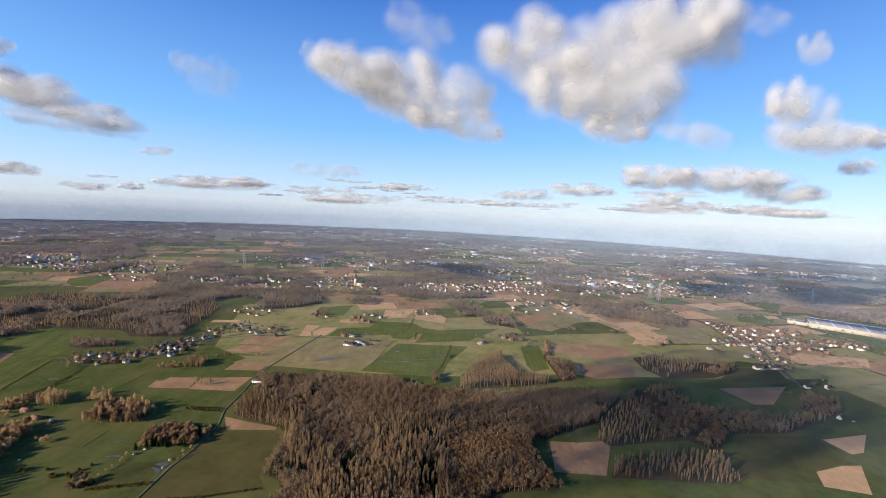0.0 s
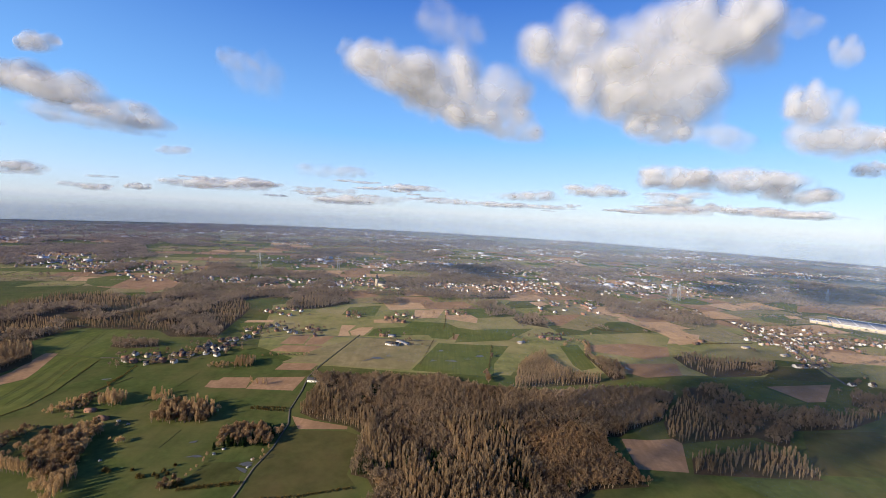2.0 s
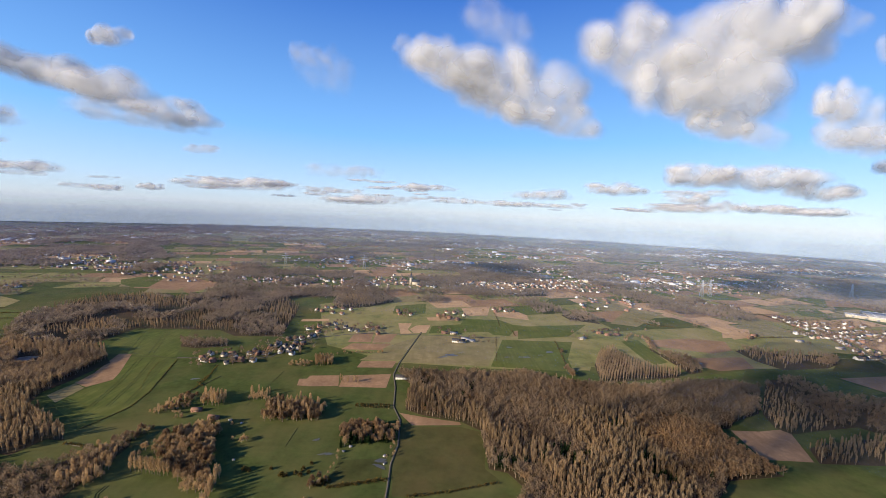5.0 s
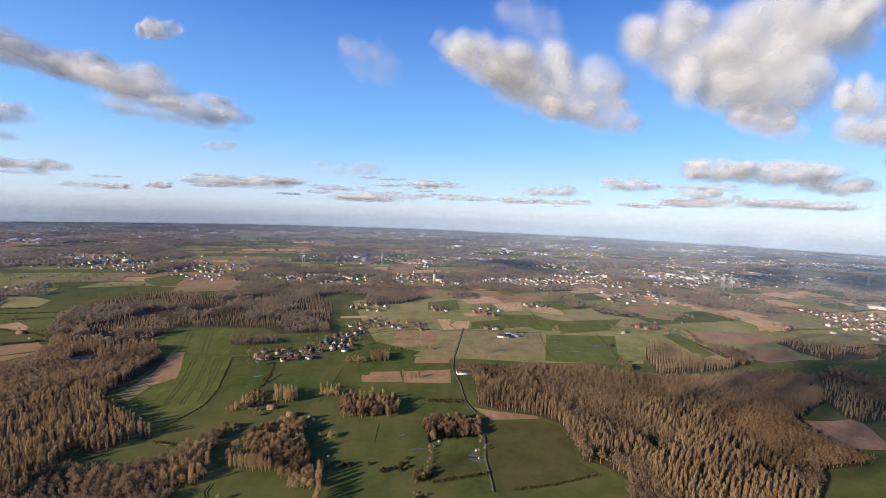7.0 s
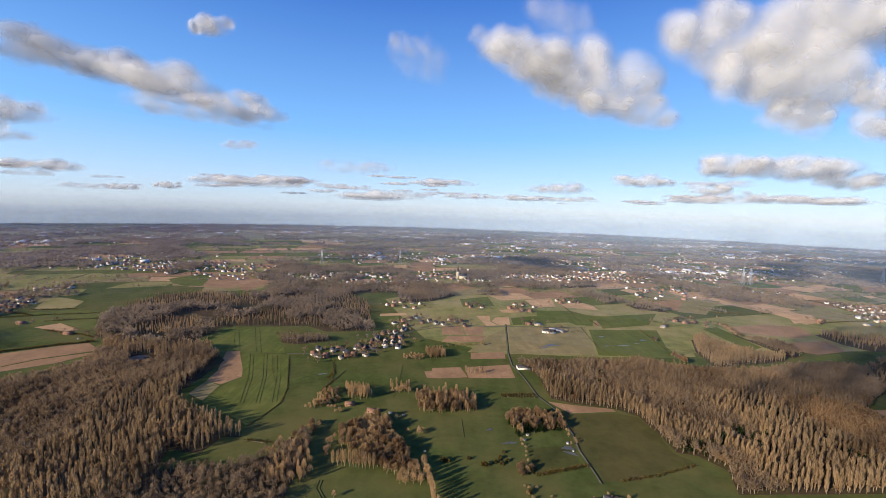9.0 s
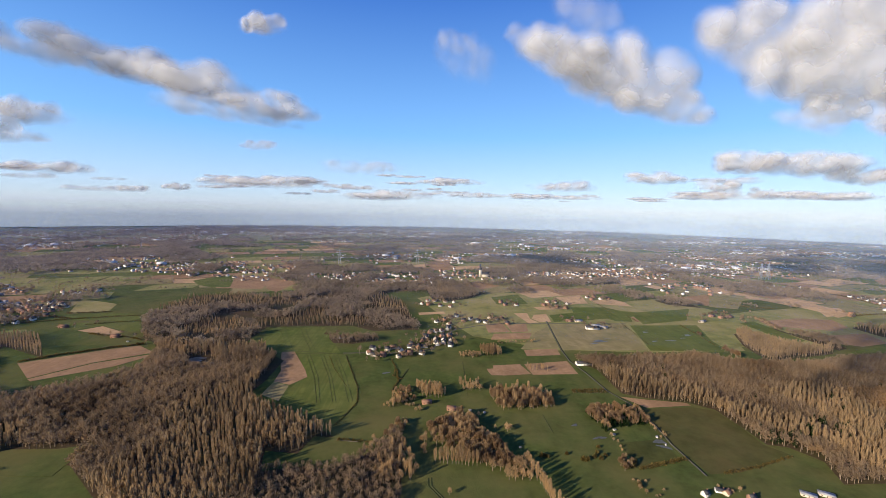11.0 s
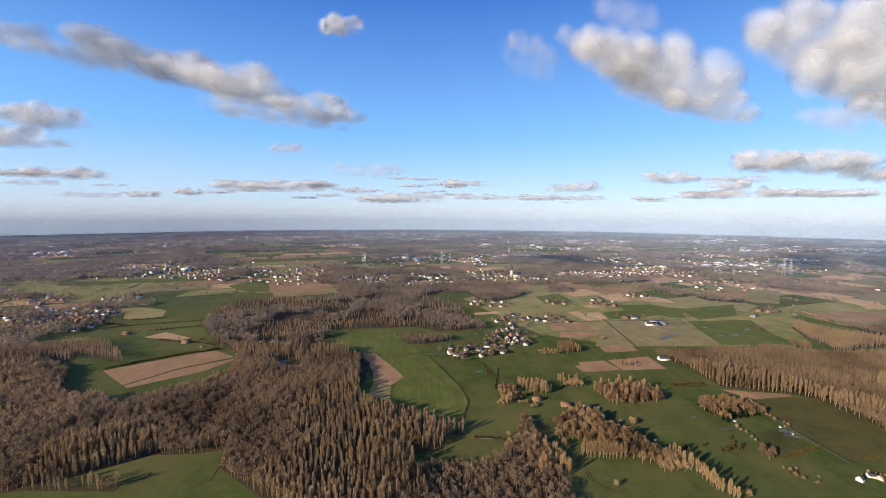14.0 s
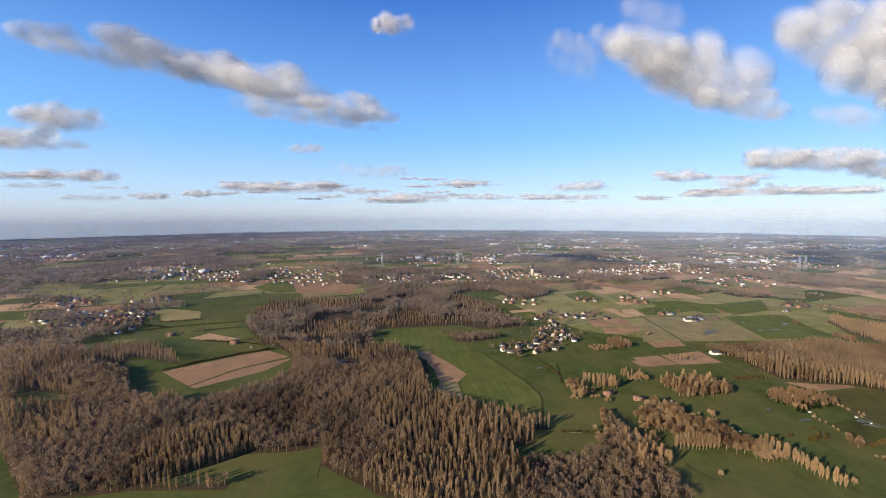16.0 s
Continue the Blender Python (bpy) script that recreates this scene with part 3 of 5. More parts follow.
brown, rest = brown & ~green & ~autumn, ~rusty & ~brown & ~green & ~autumn
stand("poplar_wood", "dense plantation of leafless tan poplars in winter sun", main[rest], POP, "poplar")
stand("bare_wood", "dense brown leafless deciduous wood", main[brown], BRO, "broad")
stand("oak_wood", "dense wood of oaks still carrying rust-brown leaves", main[rusty], RUS, "rust", (0.75, 1.1))
left = scatter(WOODS["left"], 3.9, 0.4, 0.2)
for glade in GLADES:
    left = left[~inside(left, glade)]
tone = fbm(left, 80, 8)
odd = np.random.default_rng(23).random(len(left))
autumn = (odd > 0.975) | (fbm(left, 40, 46) > 0.70) & (odd > 0.6)
stand("autumn_trees", "rust-leaved trees scattered through the bare wood", left[autumn], RUS, "rust", (0.6, 0.95))
left, tone = left[~autumn], tone[~autumn]
stand("poplar_wood", "broad wood of leafless tan poplars", left[tone > 0.47], POP, "poplar", (0.7, 1.15))
stand("bare_wood", "broad brown leafless wood on damp ground", left[tone <= 0.47], BRO, "broad", (0.75, 1.15))
BRN = [lean_broad(85 + s, 40, 12.0, 4.1, 0.44) for s in range(6)]
SOFT26 = [lean_broad(80 + s, 30, 12.0, 4.2, 0.55) for s in range(5)]
for key, shapes, m, gap, label in (("dark", BRO, "broad", 5.0, "brown leafless wood behind ploughed land"), ("right", BRO, "broad", 5.0, "brown leafless wood in cloud shade"),
                                   ("leftfront", BRO, "broad", 4.4, "leafless willows and alders at the wood's corner"), ("rightnear", POP, "poplar", 4.4, "leafless poplar wood in cloud shade"), ("thicket", BRO, "broad", 5.0, "leafless thicket on a field edge"), ("pyramid", POP, "poplar", 4.4, "plantation of tall tan poplars in rows"),
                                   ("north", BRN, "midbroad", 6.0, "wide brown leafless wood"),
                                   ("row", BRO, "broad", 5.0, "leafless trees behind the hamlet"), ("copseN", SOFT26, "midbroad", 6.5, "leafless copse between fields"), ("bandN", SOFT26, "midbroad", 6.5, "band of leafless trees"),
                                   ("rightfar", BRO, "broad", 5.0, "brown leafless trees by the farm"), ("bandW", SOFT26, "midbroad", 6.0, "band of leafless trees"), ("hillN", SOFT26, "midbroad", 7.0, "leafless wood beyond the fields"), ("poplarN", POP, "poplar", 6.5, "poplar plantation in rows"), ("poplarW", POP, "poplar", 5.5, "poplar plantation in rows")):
    pts = scatter(WOODS[key], gap, 0.12 if key in ("pyramid", "poplarN", "poplarW") else 0.4, 0.3)
    if key in ("north", "right", "dark", "rightnear"):
        pts = pts[fbm(pts, 55, 21) > (0.36 if key == "north" else 0.34)]
        pale = fbm(pts, 60, 33) > 0.52
        stand("wood", label, pts[pale], POP, "poplar", (0.5, 0.8))
        stand("wood", label, pts[~pale], shapes, m, (0.75, 1.2) if key == "north" else (0.6, 1.1))
    else:
        stand("wood", label, pts, shapes, m, (0.85, 1.1) if key == "pyramid" else (0.65, 1.05))

# farther country: patchwork of parcels, woods, hedges
TURN = radians(17)
cT, sT = math.cos(TURN), math.sin(TURN)


def in_view(p, margin=0.0):
    return (np.abs(p[:, 0]) < 1.2 * p[:, 1] + 430 + margin) & (p[:, 1] > 100) & (np.hypot(p[:, 0], p[:, 1]) < EDGE - 15)


def near_zone(p):
    """The stretch of country that is laid out parcel by parcel."""
    return (p[:, 1] < 740) & (p[:, 0] > -650) & (p[:, 0] < 840) | (p[:, 1] < 850) & (p[:, 0] > -690) & (p[:, 0] < 310)


KINDS = ["pasture", "crop", "grass", "olive", "plough", "stubble", "far", "farpale"]
vv, ff, mi, hedge = [], [], [], []
bands = ((700, 1500, 96, 66), (1500, 2400, 130, 90), (2400, EDGE, 200, 140))
for r0, r1, du, dv in bands:
    for u in np.arange(-5200, 5200, du):
        for v in np.arange(-5200, 5200, dv):
            off = (int(abs(v) / dv) % 3) * du * 0.33
            q = np.array([[u + off, v], [u + off + du, v], [u + off + du, v + dv], [u + off, v + dv]]) + rng.uniform(-0.13, 0.13, (4, 2)) * (du, dv)
            q = np.stack([q[:, 0] * cT - q[:, 1] * sT, q[:, 0] * sT + q[:, 1] * cT], 1)
            c = q.mean(0, keepdims=True)
            r = np.hypot(c[0, 0], c[0, 1])
            if not (r0 <= r < r1 or r < 700 and r0 == 700) or not in_view(c)[0] or near_zone(c)[0] or np.hypot(q[:, 0], q[:, 1]).max() > EDGE - 30:
                continue
            k = rng.choice(6, p=[0.28, 0.18, 0.08, 0.16, 0.15, 0.15])
            # beyond this distance parcels get the colours painted with haze
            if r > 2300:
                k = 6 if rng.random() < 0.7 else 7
            o = len(vv) * 4
            z = ground_z(q[:, 0], q[:, 1]) + 0.016 + 0.08 * ((len(vv) * 0.618034) % 1.0)
            vv.append(np.column_stack([q, z])), ff.append([o, o + 1, o + 2, o + 3]), mi.append(k)
            for a, b in ((0, 1), (1, 2)):
                if rng.random() < 0.38:
                    n = max(2, int(np.hypot(*(q[b] - q[a])) / (6.5 if r < 1300 else 9)))
                    hedge.append(q[a] + (q[b] - q[a]) * (np.arange(n)[:, None] / n) + rng.normal(size=(n, 2)) * 1.2)
fields = new("distant_fields", mesh_from("distant_fields", np.concatenate(vv), ff, [M[k] for k in KINDS], mi))
tagged(fields, "patchwork of distant green, brown and tan fields", "fields", kind="stuff")

SOFT = [lean_broad(60 + s, 14, 11.0, 5.4, 1.15) for s in range(5)]
CLUMP = [lean_broad(70 + s, 11, 7.0, 9.0, 2.4) for s in range(5)]
# keep open ground round the laid-out fields beyond the near zone
OPEN = [[(622, 770), (684, 784), (687, 738), (678, 697), (607, 681), (631, 717)],
        [(454, 648), (538, 669), (596, 660), (575, 614), (532, 595), (448, 621)],
        [(484, 570), (568, 583), (550, 537), (493, 522), (476, 536)],
        [(433, 815), (535, 836), (537, 792), (516, 764), (438, 759)],
        [(549, 868), (612, 890), (626, 780), (605, 780), (584, 830), (547, 833)],
        [(973, 968), (1081, 977), (980, 864), (932, 889)],
        [(1037, 964), (1067, 965), (1058, 938), (1022, 925)],
        [(1189, 1103), (1258, 1099), (1176, 1013), (1112, 1015)],
        [(874, 685), (993, 674), (948, 624), (833, 629)],
        [(646, 514), (747, 533), (687, 476), (662, 472)]]
OPEN += [[(611, 517), (639, 510), (658, 471), (641, 465), (590, 474)],
         [(677, 400), (736, 416), (698, 380), (683, 376)],
         [(622, 344), (656, 356), (674, 358), (643, 317), (611, 324)],
         [(445, 498), (532, 529), (507, 502), (443, 479)],
         [(395, 367), (422, 367), (455, 374), (431, 320), (389, 321)],
         [(411, 636), (443, 647), (437, 548), (413, 535), (407, 553)],
         [(-679, 632), (-605, 672), (-545, 657), (-539, 625), (-624, 625)],
         [(-724, 764), (-639, 728), (-618, 681), (-663, 658), (-697, 714)],
         [(-768, 684), (-662, 656), (-681, 634), (-720, 614)],
         [(-1080, 941), (-1021, 969), (-910, 957), (-810, 886), (-781, 817), (-868, 810), (-1028, 882)],
         [(-638, 958), (-614, 1018), (-583, 1041), (-547, 877), (-599, 909)],
         [(-547, 877), (-578, 1037), (-536, 1041), (-464, 970), (-450, 872)],
         [(-470, 970), (-395, 976), (-409, 843), (-443, 878)],
         [(-611, 927), (-606, 1006), (-567, 1014), (-522, 886), (-559, 884)],
         [(-516, 887), (-569, 1035), (-507, 1034), (-439, 977), (-442, 903)],
         [(-429, 1042), (-323, 1056), (-258, 1014), (-299, 955), (-329, 960)],
         [(-262, 937), (-191, 1029), (-162, 976), (-226, 920)]]


def far_trees(r0, r1, gap, thr):
    n = np.arange(-EDGE, EDGE, gap)
    g = np.stack(np.meshgrid(n, n[n > 60]), -1).reshape(-1, 2)
    g = g + rng.uniform(-0.45, 0.45, g.shape) * gap
    r = np.hypot(g[:, 0], g[:, 1])
    g = g[(r >= r0) & (r < r1) & in_view(g) & ~near_zone(g)]
    g = g[fbm(g, 130, 11) * 0.6 + fbm(g, 420, 12) * 0.4 + 0.25 * (fbm(g, 900, 5) - 0.5) - 0.13 * (g[:, 0] > 0.0) * (g[:, 1] < 1150) > thr]
    for poly in OPEN:
        g = g[~inside(g, poly)]
    return g


# these woods take the twig colours with haze mixed into them
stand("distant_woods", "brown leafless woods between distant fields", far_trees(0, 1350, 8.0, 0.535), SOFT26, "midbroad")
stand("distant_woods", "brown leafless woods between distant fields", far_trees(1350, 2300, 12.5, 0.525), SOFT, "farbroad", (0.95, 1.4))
stand("distant_woods", "woods along the horizon, coloured paler for haze", far_trees(2300, EDGE, 23, 0.495), CLUMP, "farbroad", (0.8, 1.25))
hedge = np.concatenate(hedge)
hr = np.hypot(hedge[:, 0], hedge[:, 1])
hedge, hr = hedge[~near_zone(hedge) & (hr < EDGE - 30)], hr[~near_zone(hedge) & (hr < EDGE - 30)]
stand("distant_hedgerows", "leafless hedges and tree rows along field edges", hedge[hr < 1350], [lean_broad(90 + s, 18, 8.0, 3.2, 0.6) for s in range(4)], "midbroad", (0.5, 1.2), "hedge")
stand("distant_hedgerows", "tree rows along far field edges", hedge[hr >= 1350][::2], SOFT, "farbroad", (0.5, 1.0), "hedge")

# ---- clouds: vapour in many thin bulging layers, denser inside, torn at the rim ----
def fbm3(p, seed, octaves=4):
    """Smooth value noise in space, 0 to 1."""
    out, amp, tot = np.zeros(len(p)), 1.0, 0.0
    for o in range(octaves):
        q = p * 2.03 ** o + seed * 7.7 + o * 3.3
        i0 = np.floor(q).astype(np.int64)
        f = q - i0
        f = f * f * (3 - 2 * f)
        acc = 0
        for dx in (0, 1):
            for dy in (0, 1):
                for dz in (0, 1):
                    h = (np.sin((i0[:, 0] + dx) * 127.1 + (i0[:, 1] + dy) * 311.7 + (i0[:, 2] + dz) * 74.7 + seed) * 43758.5453) % 1.0
                    acc = acc + h * (f[:, 0] if dx else 1 - f[:, 0]) * (f[:, 1] if dy else 1 - f[:, 1]) * (f[:, 2] if dz else 1 - f[:, 2])
        out += amp * acc
        tot += amp
        amp *= 0.52
    return out / tot


def cloud(x, y, z, width, height, deep, seed, thin=1.0, slope=0.0):
    """A cumulus of nested bulging shells over a flatter base. slope: how far its one end sinks. thin below 1 is a wisp."""
    r = np.random.default_rng(seed)
    big = y < 1300
    layers, nx, nz = (5, 52, 30) if big else (4, 30, 14)
    n = 11 if big else 6
    u = r.uniform(-0.36, 0.36, n)
    lobes = [(0.0, -0.06 * height, 0.44 * width, 0.34 * height)]
    lobes += [(q * width, height * (r.uniform(-0.04, 0.24) - 0.5 * q * q), width * r.uniform(0.11, 0.2), height * r.uniform(0.18, 0.3)) for q in u]
    root = new("cloud")
    root.matrix_basis = pose(x, y, z, 0, 0, -0.2 * math.degrees(math.atan2(x, y)))
    gx, gz = np.meshgrid(np.linspace(-0.62, 0.62, nx) * width, np.linspace(-0.55, 0.62, nz) * height)
    gx, gz = gx.ravel(), gz.ravel()
    i, j = np.meshgrid(np.arange(nz - 1), np.arange(nx - 1), indexing="ij")
    quads = np.stack([i * nx + j, i * nx + j + 1, (i + 1) * nx + j + 1, (i + 1) * nx + j], -1).reshape(-1, 4)
    dome = np.log(sum(np.exp(7 * (1 - np.hypot((gx - a) / c, (gz - b) / d * np.where(gz < b, 1.25, 1.0)) ** 2).clip(-3, 1)) for a, b, c, d in lobes)) / 7
    flat = np.column_stack([gx, 0 * gx, gz])
    bulge = 0.21 * deep * np.clip(dome + 0.55, 0, 2) * (1 + 0.3 * (fbm3(flat / (0.3 * height + 10), seed + 9, 2) - 0.5))
    dome = dome + 1.5 * (fbm3(flat / (0.36 * height + 14), seed + 2) - 0.5) + 0.9 * (fbm3(flat / (0.11 * height + 6), seed + 4, 3) - 0.5)
    keep = dome[quads].max(1) > -0.55
    if not keep.any():
        return
    used, faces = np.unique(quads[keep], return_inverse=True)
    for k in range(layers):
        t = 2 * (k + 0.5) / layers - 1
        p = np.column_stack([gx, t * bulge, gz])
        f = fbm3(p / (0.22 * height + 10), seed + k, 3) - 0.5
        veil = np.clip((dome * 0.9 + f * 1.0 + 0.30) / 1.45, 0, 1)
        veil = 0.965 * veil * veil * (3 - 2 * veil)
        dens = (1 - (1 - veil) ** (1 / layers)) / 0.4 * thin
        dens *= np.clip((dome + 0.52) * 3, 0, 1)
        dens *= np.clip((1.2 - np.maximum(np.abs(gx) / width, np.abs(gz) / height) * 2) * 4, 0, 1)
        p[:, 2] -= slope * gx
        me = mesh_from("vapour_layer", p[used], faces.reshape(-1, 4), [CLOUD])
        a = me.attributes.new("vapour", "FLOAT", "POINT")
        a.data.foreach_set("value", dens[used].astype(np.float32))
        me.shade_smooth()
        ob = new("vapour_layer", me)
        ob.parent = root
    return tagged(root, "thin torn wisp of white cloud" if thin < 0.7 else "white fair-weather cumulus with a pale grey base", "cloud", "clouds")


cloud(125, 692, 427, 186, 111, 93, 3, 1.0, 0.2)
cloud(231, 709, 401, 259, 158, 129, 4, 1.0, 0.2)
cloud(289, 695, 358, 170, 85, 85, 5, 0.9, 0.15)
cloud(70, 710, 458, 104, 57, 52, 6, 0.5, 0.2)
cloud(437, 653, 450, 236, 166, 118, 7, 1.0, 0.15)
cloud(603, 671, 496, 242, 188, 121, 8, 1.0, 0.0)
cloud(506, 633, 397, 256, 154, 128, 9, 1.0, 0.1)
cloud(528, 633, 344, 112, 69, 56, 10, 0.9, 0.1)
cloud(688, 686, 488, 110, 128, 55, 11, 0.5, 0.0)
cloud(-868, 835, 461, 235, 71, 117, 12, 0.7, 0.2)
cloud(-684, 817, 437, 286, 97, 143, 13, 1.0, 0.2)
cloud(-535, 795, 396, 254, 96, 127, 14, 1.0, 0.2)
cloud(-388, 773, 352, 181, 62, 90, 15, 0.9, 0.1)
cloud(-462, 794, 343, 267, 51, 133, 16, 0.5, 0.1)
cloud(-1135, 1130, 398, 224, 92, 112, 17, 1.0, 0.0)
cloud(-1243, 1145, 349, 269, 85, 134, 18, 1.0, 0.0)
cloud(-305, 524, 389, 56, 36, 40, 19, 0.8, 0.0)
cloud(1129, 1052, 513, 180, 160, 90, 20, 0.9, 0.1)
cloud(1194, 1058, 434, 252, 148, 126, 21, 1.0, 0.1)
cloud(1353, 1089, 447, 115, 86, 58, 22, 0.8)
cloud(901, 1237, 336, 258, 103, 129, 23, 1.0, 0.0)
cloud(1113, 1256, 341, 404, 116, 202, 24, 1.0, 0.0)
cloud(1275, 1233, 307, 226, 83, 113, 25, 0.9, 0.0)
cloud(758, 1500, 305, 260, 62, 130, 26, 1.0, 0.0)
cloud(1099, 1639, 292, 206, 68, 103, 27, 1.0, 0.0)
cloud(-820, 1859, 277, 604, 75, 302, 28, 1.0, 0.0)
cloud(-294, 2211, 242, 485, 72, 242, 29, 1.0, 0.0)
cloud(1462, 1229, 388, 118, 68, 59, 30, 1.0, 0.0)
cloud(-1354, 1461, 289, 283, 64, 141, 31, 1.0, 0.0)
cloud(1323, 1680, 274, 118, 52, 59, 32, 0.9, 0.0)
cloud(-633, 1894, 291, 180, 46, 90, 33, 0.8, 0.0)
cloud(-1314, 1759, 233, 165, 37, 82, 34, 0.8, 0.0)
cloud(-1158, 1806, 248, 121, 43, 60, 35, 0.9, 0.0)
cloud(207, 834, 564, 167, 122, 83, 36, 0.22, 0.2)
cloud(-70, 559, 389, 67, 45, 40, 37, 0.2, 0.2)
cloud(871, 1020, 418, 208, 97, 104, 38, 0.35, 0.1)
cloud(785, 731, 553, 107, 68, 53, 39, 0.25, 0.1)
cloud(-62, 581, 381, 93, 101, 46, 40, 0.16, 0.3)
cloud(-561, 1153, 337, 108, 40, 54, 41, 0.6, 0.0)
cloud(-489, 2454, 408, 501, 113, 250, 42, 0.3, 0.0)
cloud(885, 727, 509, 58, 77, 40, 43, 0.3, 0.0)
# clouds behind and overhead, whose shade lies on the woods and the far country
cloud(-633, -308, 470, 360, 120, 260, 66)
cloud(-493, -273, 470, 420, 130, 260, 67)
cloud(-443, -143, 470, 400, 110, 260, 68)
cloud(-353, -223, 470, 420, 130, 260, 69)
cloud(-1722, 502, 640, 480, 110, 260, 70)
cloud(-5, 542, 640, 480, 110, 260, 71)
cloud(-1313, 453, 700, 300, 90, 260, 72)
# ranks of small clouds towards the horizon
far_rng = np.random.default_rng(5)
for n in range(44):
    a, d = far_rng.uniform(-0.8, 0.8), far_rng.uniform(1900, 3800)
    w = far_rng.uniform(110, 460)
    cloud(d * math.sin(a), d * math.cos(a), far_rng.uniform(250, 330), w, w * far_rng.uniform(0.09, 0.18), w * 0.5, 90 + n, far_rng.choice([1.0, 0.8, 0.5]))

# added translucent curtains stand in for winter haze, thicker with distance and near the ground
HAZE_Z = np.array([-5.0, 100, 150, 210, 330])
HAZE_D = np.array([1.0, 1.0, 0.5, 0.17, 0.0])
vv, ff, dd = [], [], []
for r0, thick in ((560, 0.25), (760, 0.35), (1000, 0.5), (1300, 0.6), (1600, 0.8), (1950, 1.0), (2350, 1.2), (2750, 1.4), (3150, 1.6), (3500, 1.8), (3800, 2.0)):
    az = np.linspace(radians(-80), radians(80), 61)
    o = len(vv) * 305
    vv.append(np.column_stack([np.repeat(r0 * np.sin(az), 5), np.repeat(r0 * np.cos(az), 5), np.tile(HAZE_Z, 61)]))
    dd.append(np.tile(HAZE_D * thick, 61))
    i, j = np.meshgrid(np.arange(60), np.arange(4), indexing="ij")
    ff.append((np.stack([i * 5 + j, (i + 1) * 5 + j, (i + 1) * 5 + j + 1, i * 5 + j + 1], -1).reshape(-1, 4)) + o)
me = mesh_from("haze", np.concatenate(vv), np.concatenate(ff), [HAZE_SHEET])
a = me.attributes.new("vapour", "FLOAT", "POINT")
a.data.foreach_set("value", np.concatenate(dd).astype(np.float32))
tagged(new("haze", me), "upright translucent blue-grey sheets standing in for distant haze", "haze", kind="stuff")

# ---- single trees, tree rows and copses ----
def part(name, verts, faces, material, parent, label="", smooth=False):
    """One mesh under a thing or under a part."""
    me = mesh_from(name, verts, faces, [material])
    if smooth:
        me.shade_smooth()
    ob = new(name, me)
    ob.parent = parent
    return tagged(ob, label) if label else ob


def tree(name, shape, material, label, category="tree"):
    root = new(name)
    part("trunk", *shape[0], M["bark"], root)
    part("crown", *shape[1], M[material], root)
    return tagged(root, label, category)


PROTO = {
    "poplar": [tree("poplar", poplar_shape(101 + s, 210, 21.0, 2.6), "tan", "tall leafless poplar with upswept tan twigs") for s in range(3)],
    "bare": [tree("bare_tree", broad_shape(111 + s, 330, 14.5, 4.8), "tan", "round leafless tree with pale brown twigs") for s in range(3)],
    "willow": [tree("willow", broad_shape(171 + s, 300, 12.5, 4.8), "tan", "low round leafless willow in a wet meadow") for s in range(3)],
    "rust": [tree("autumn_tree", broad_shape(121 + s, 280, 12.0, 4.2, 0.7), "rust", "broad tree with the last rust-brown leaves") for s in range(3)],
    "gold": [tree("yellow_tree", broad_shape(131 + s, 200, 7.5, 2.6, 0.6), "olivebush", "small tree with yellowing leaves") for s in range(2)],
    "conifer": [tree("conifer", conifer_shape(141 + s, 260), "needle", "dark green conical conifer") for s in range(2)],
    "bush": [tree("bush", bush_shape(151 + s, 90), "olivebush", "low rounded bush in a meadow", "bush") for s in range(2)],
}
planted = set()


def plant(kind, x, y, s=1.0, group=""):
    k = int(rng.integers(0, len(PROTO[kind])))
    src = PROTO[kind][k]
    m = Matrix.LocRotScale((x, y, 0), Euler((0, 0, rng.random() * 6.28)), (s * rng.uniform(0.92, 1.08),) * 2 + (s,))
    if (kind, k) in planted:
        ob = copy_thing(src, m)
    else:
        planted.add((kind, k))
        ob = src
        ob.matrix_basis = m
    if group:
        tagged(ob, group=group)


def row(kind, pts, gap, group, size=(0.85, 1.1), jitter=0.8):
    for (x0, y0), (x1, y1) in zip(pts, pts[1:]):
        n = max(1, round(math.hypot(x1 - x0, y1 - y0) / gap))
        for k in range(n):
            plant(kind, x0 + (x1 - x0) * k / n + rng.normal() * jitter, y0 + (y1 - y0) * k / n + rng.normal() * jitter, rng.uniform(*size), group)


def copse(kinds, poly, gap, group, size=(0.8, 1.1)):
    for x, y in scatter(poly, gap, 0.35, 0.4):
        plant(kinds[int(rng.integers(0, len(kinds)))], x, y, rng.uniform(*size), group)


copse(["poplar"], [(-116, 394), (-93, 394), (-87, 374), (-109, 373)], 3.4, "poplar clump by the farmstead", (0.6, 0.72))
copse(["poplar", "bare"], [(-74, 404), (-55, 404), (-51, 387), (-70, 386)], 4.2, "poplars at the copse", (0.5, 0.75))
copse(["rust", "bare", "rust", "poplar"], [(-46, 378), (-22, 386), (8, 379), (9, 351), (-41, 349)], 4.0, "mixed copse in the meadow", (0.7, 1.0))
copse(["bare", "bare", "bare", "rust"], [(-106, 321), (-83, 340), (-68, 333), (-54, 294), (-44, 274), (-35, 254), (-52, 255), (-69, 273), (-85, 284), (-101, 298)], 4.3, "grove by the farmstead", (0.8, 1.05))
row("poplar", [(-101, 276), (-87, 274), (-70, 272)], 2.6, "poplar row along the grove", (0.84, 0.94), 0.4)
row("bare", [(-108, 285), (-110, 298), (-107, 311)], 4.0, "trees at the grove", (0.6, 0.8), 2.0)
row("poplar", [(-38, 273), (-33, 253), (-30, 234), (-25, 225)], 2.2, "poplar row on the meadow's edge", (0.62, 0.9), 0.8)
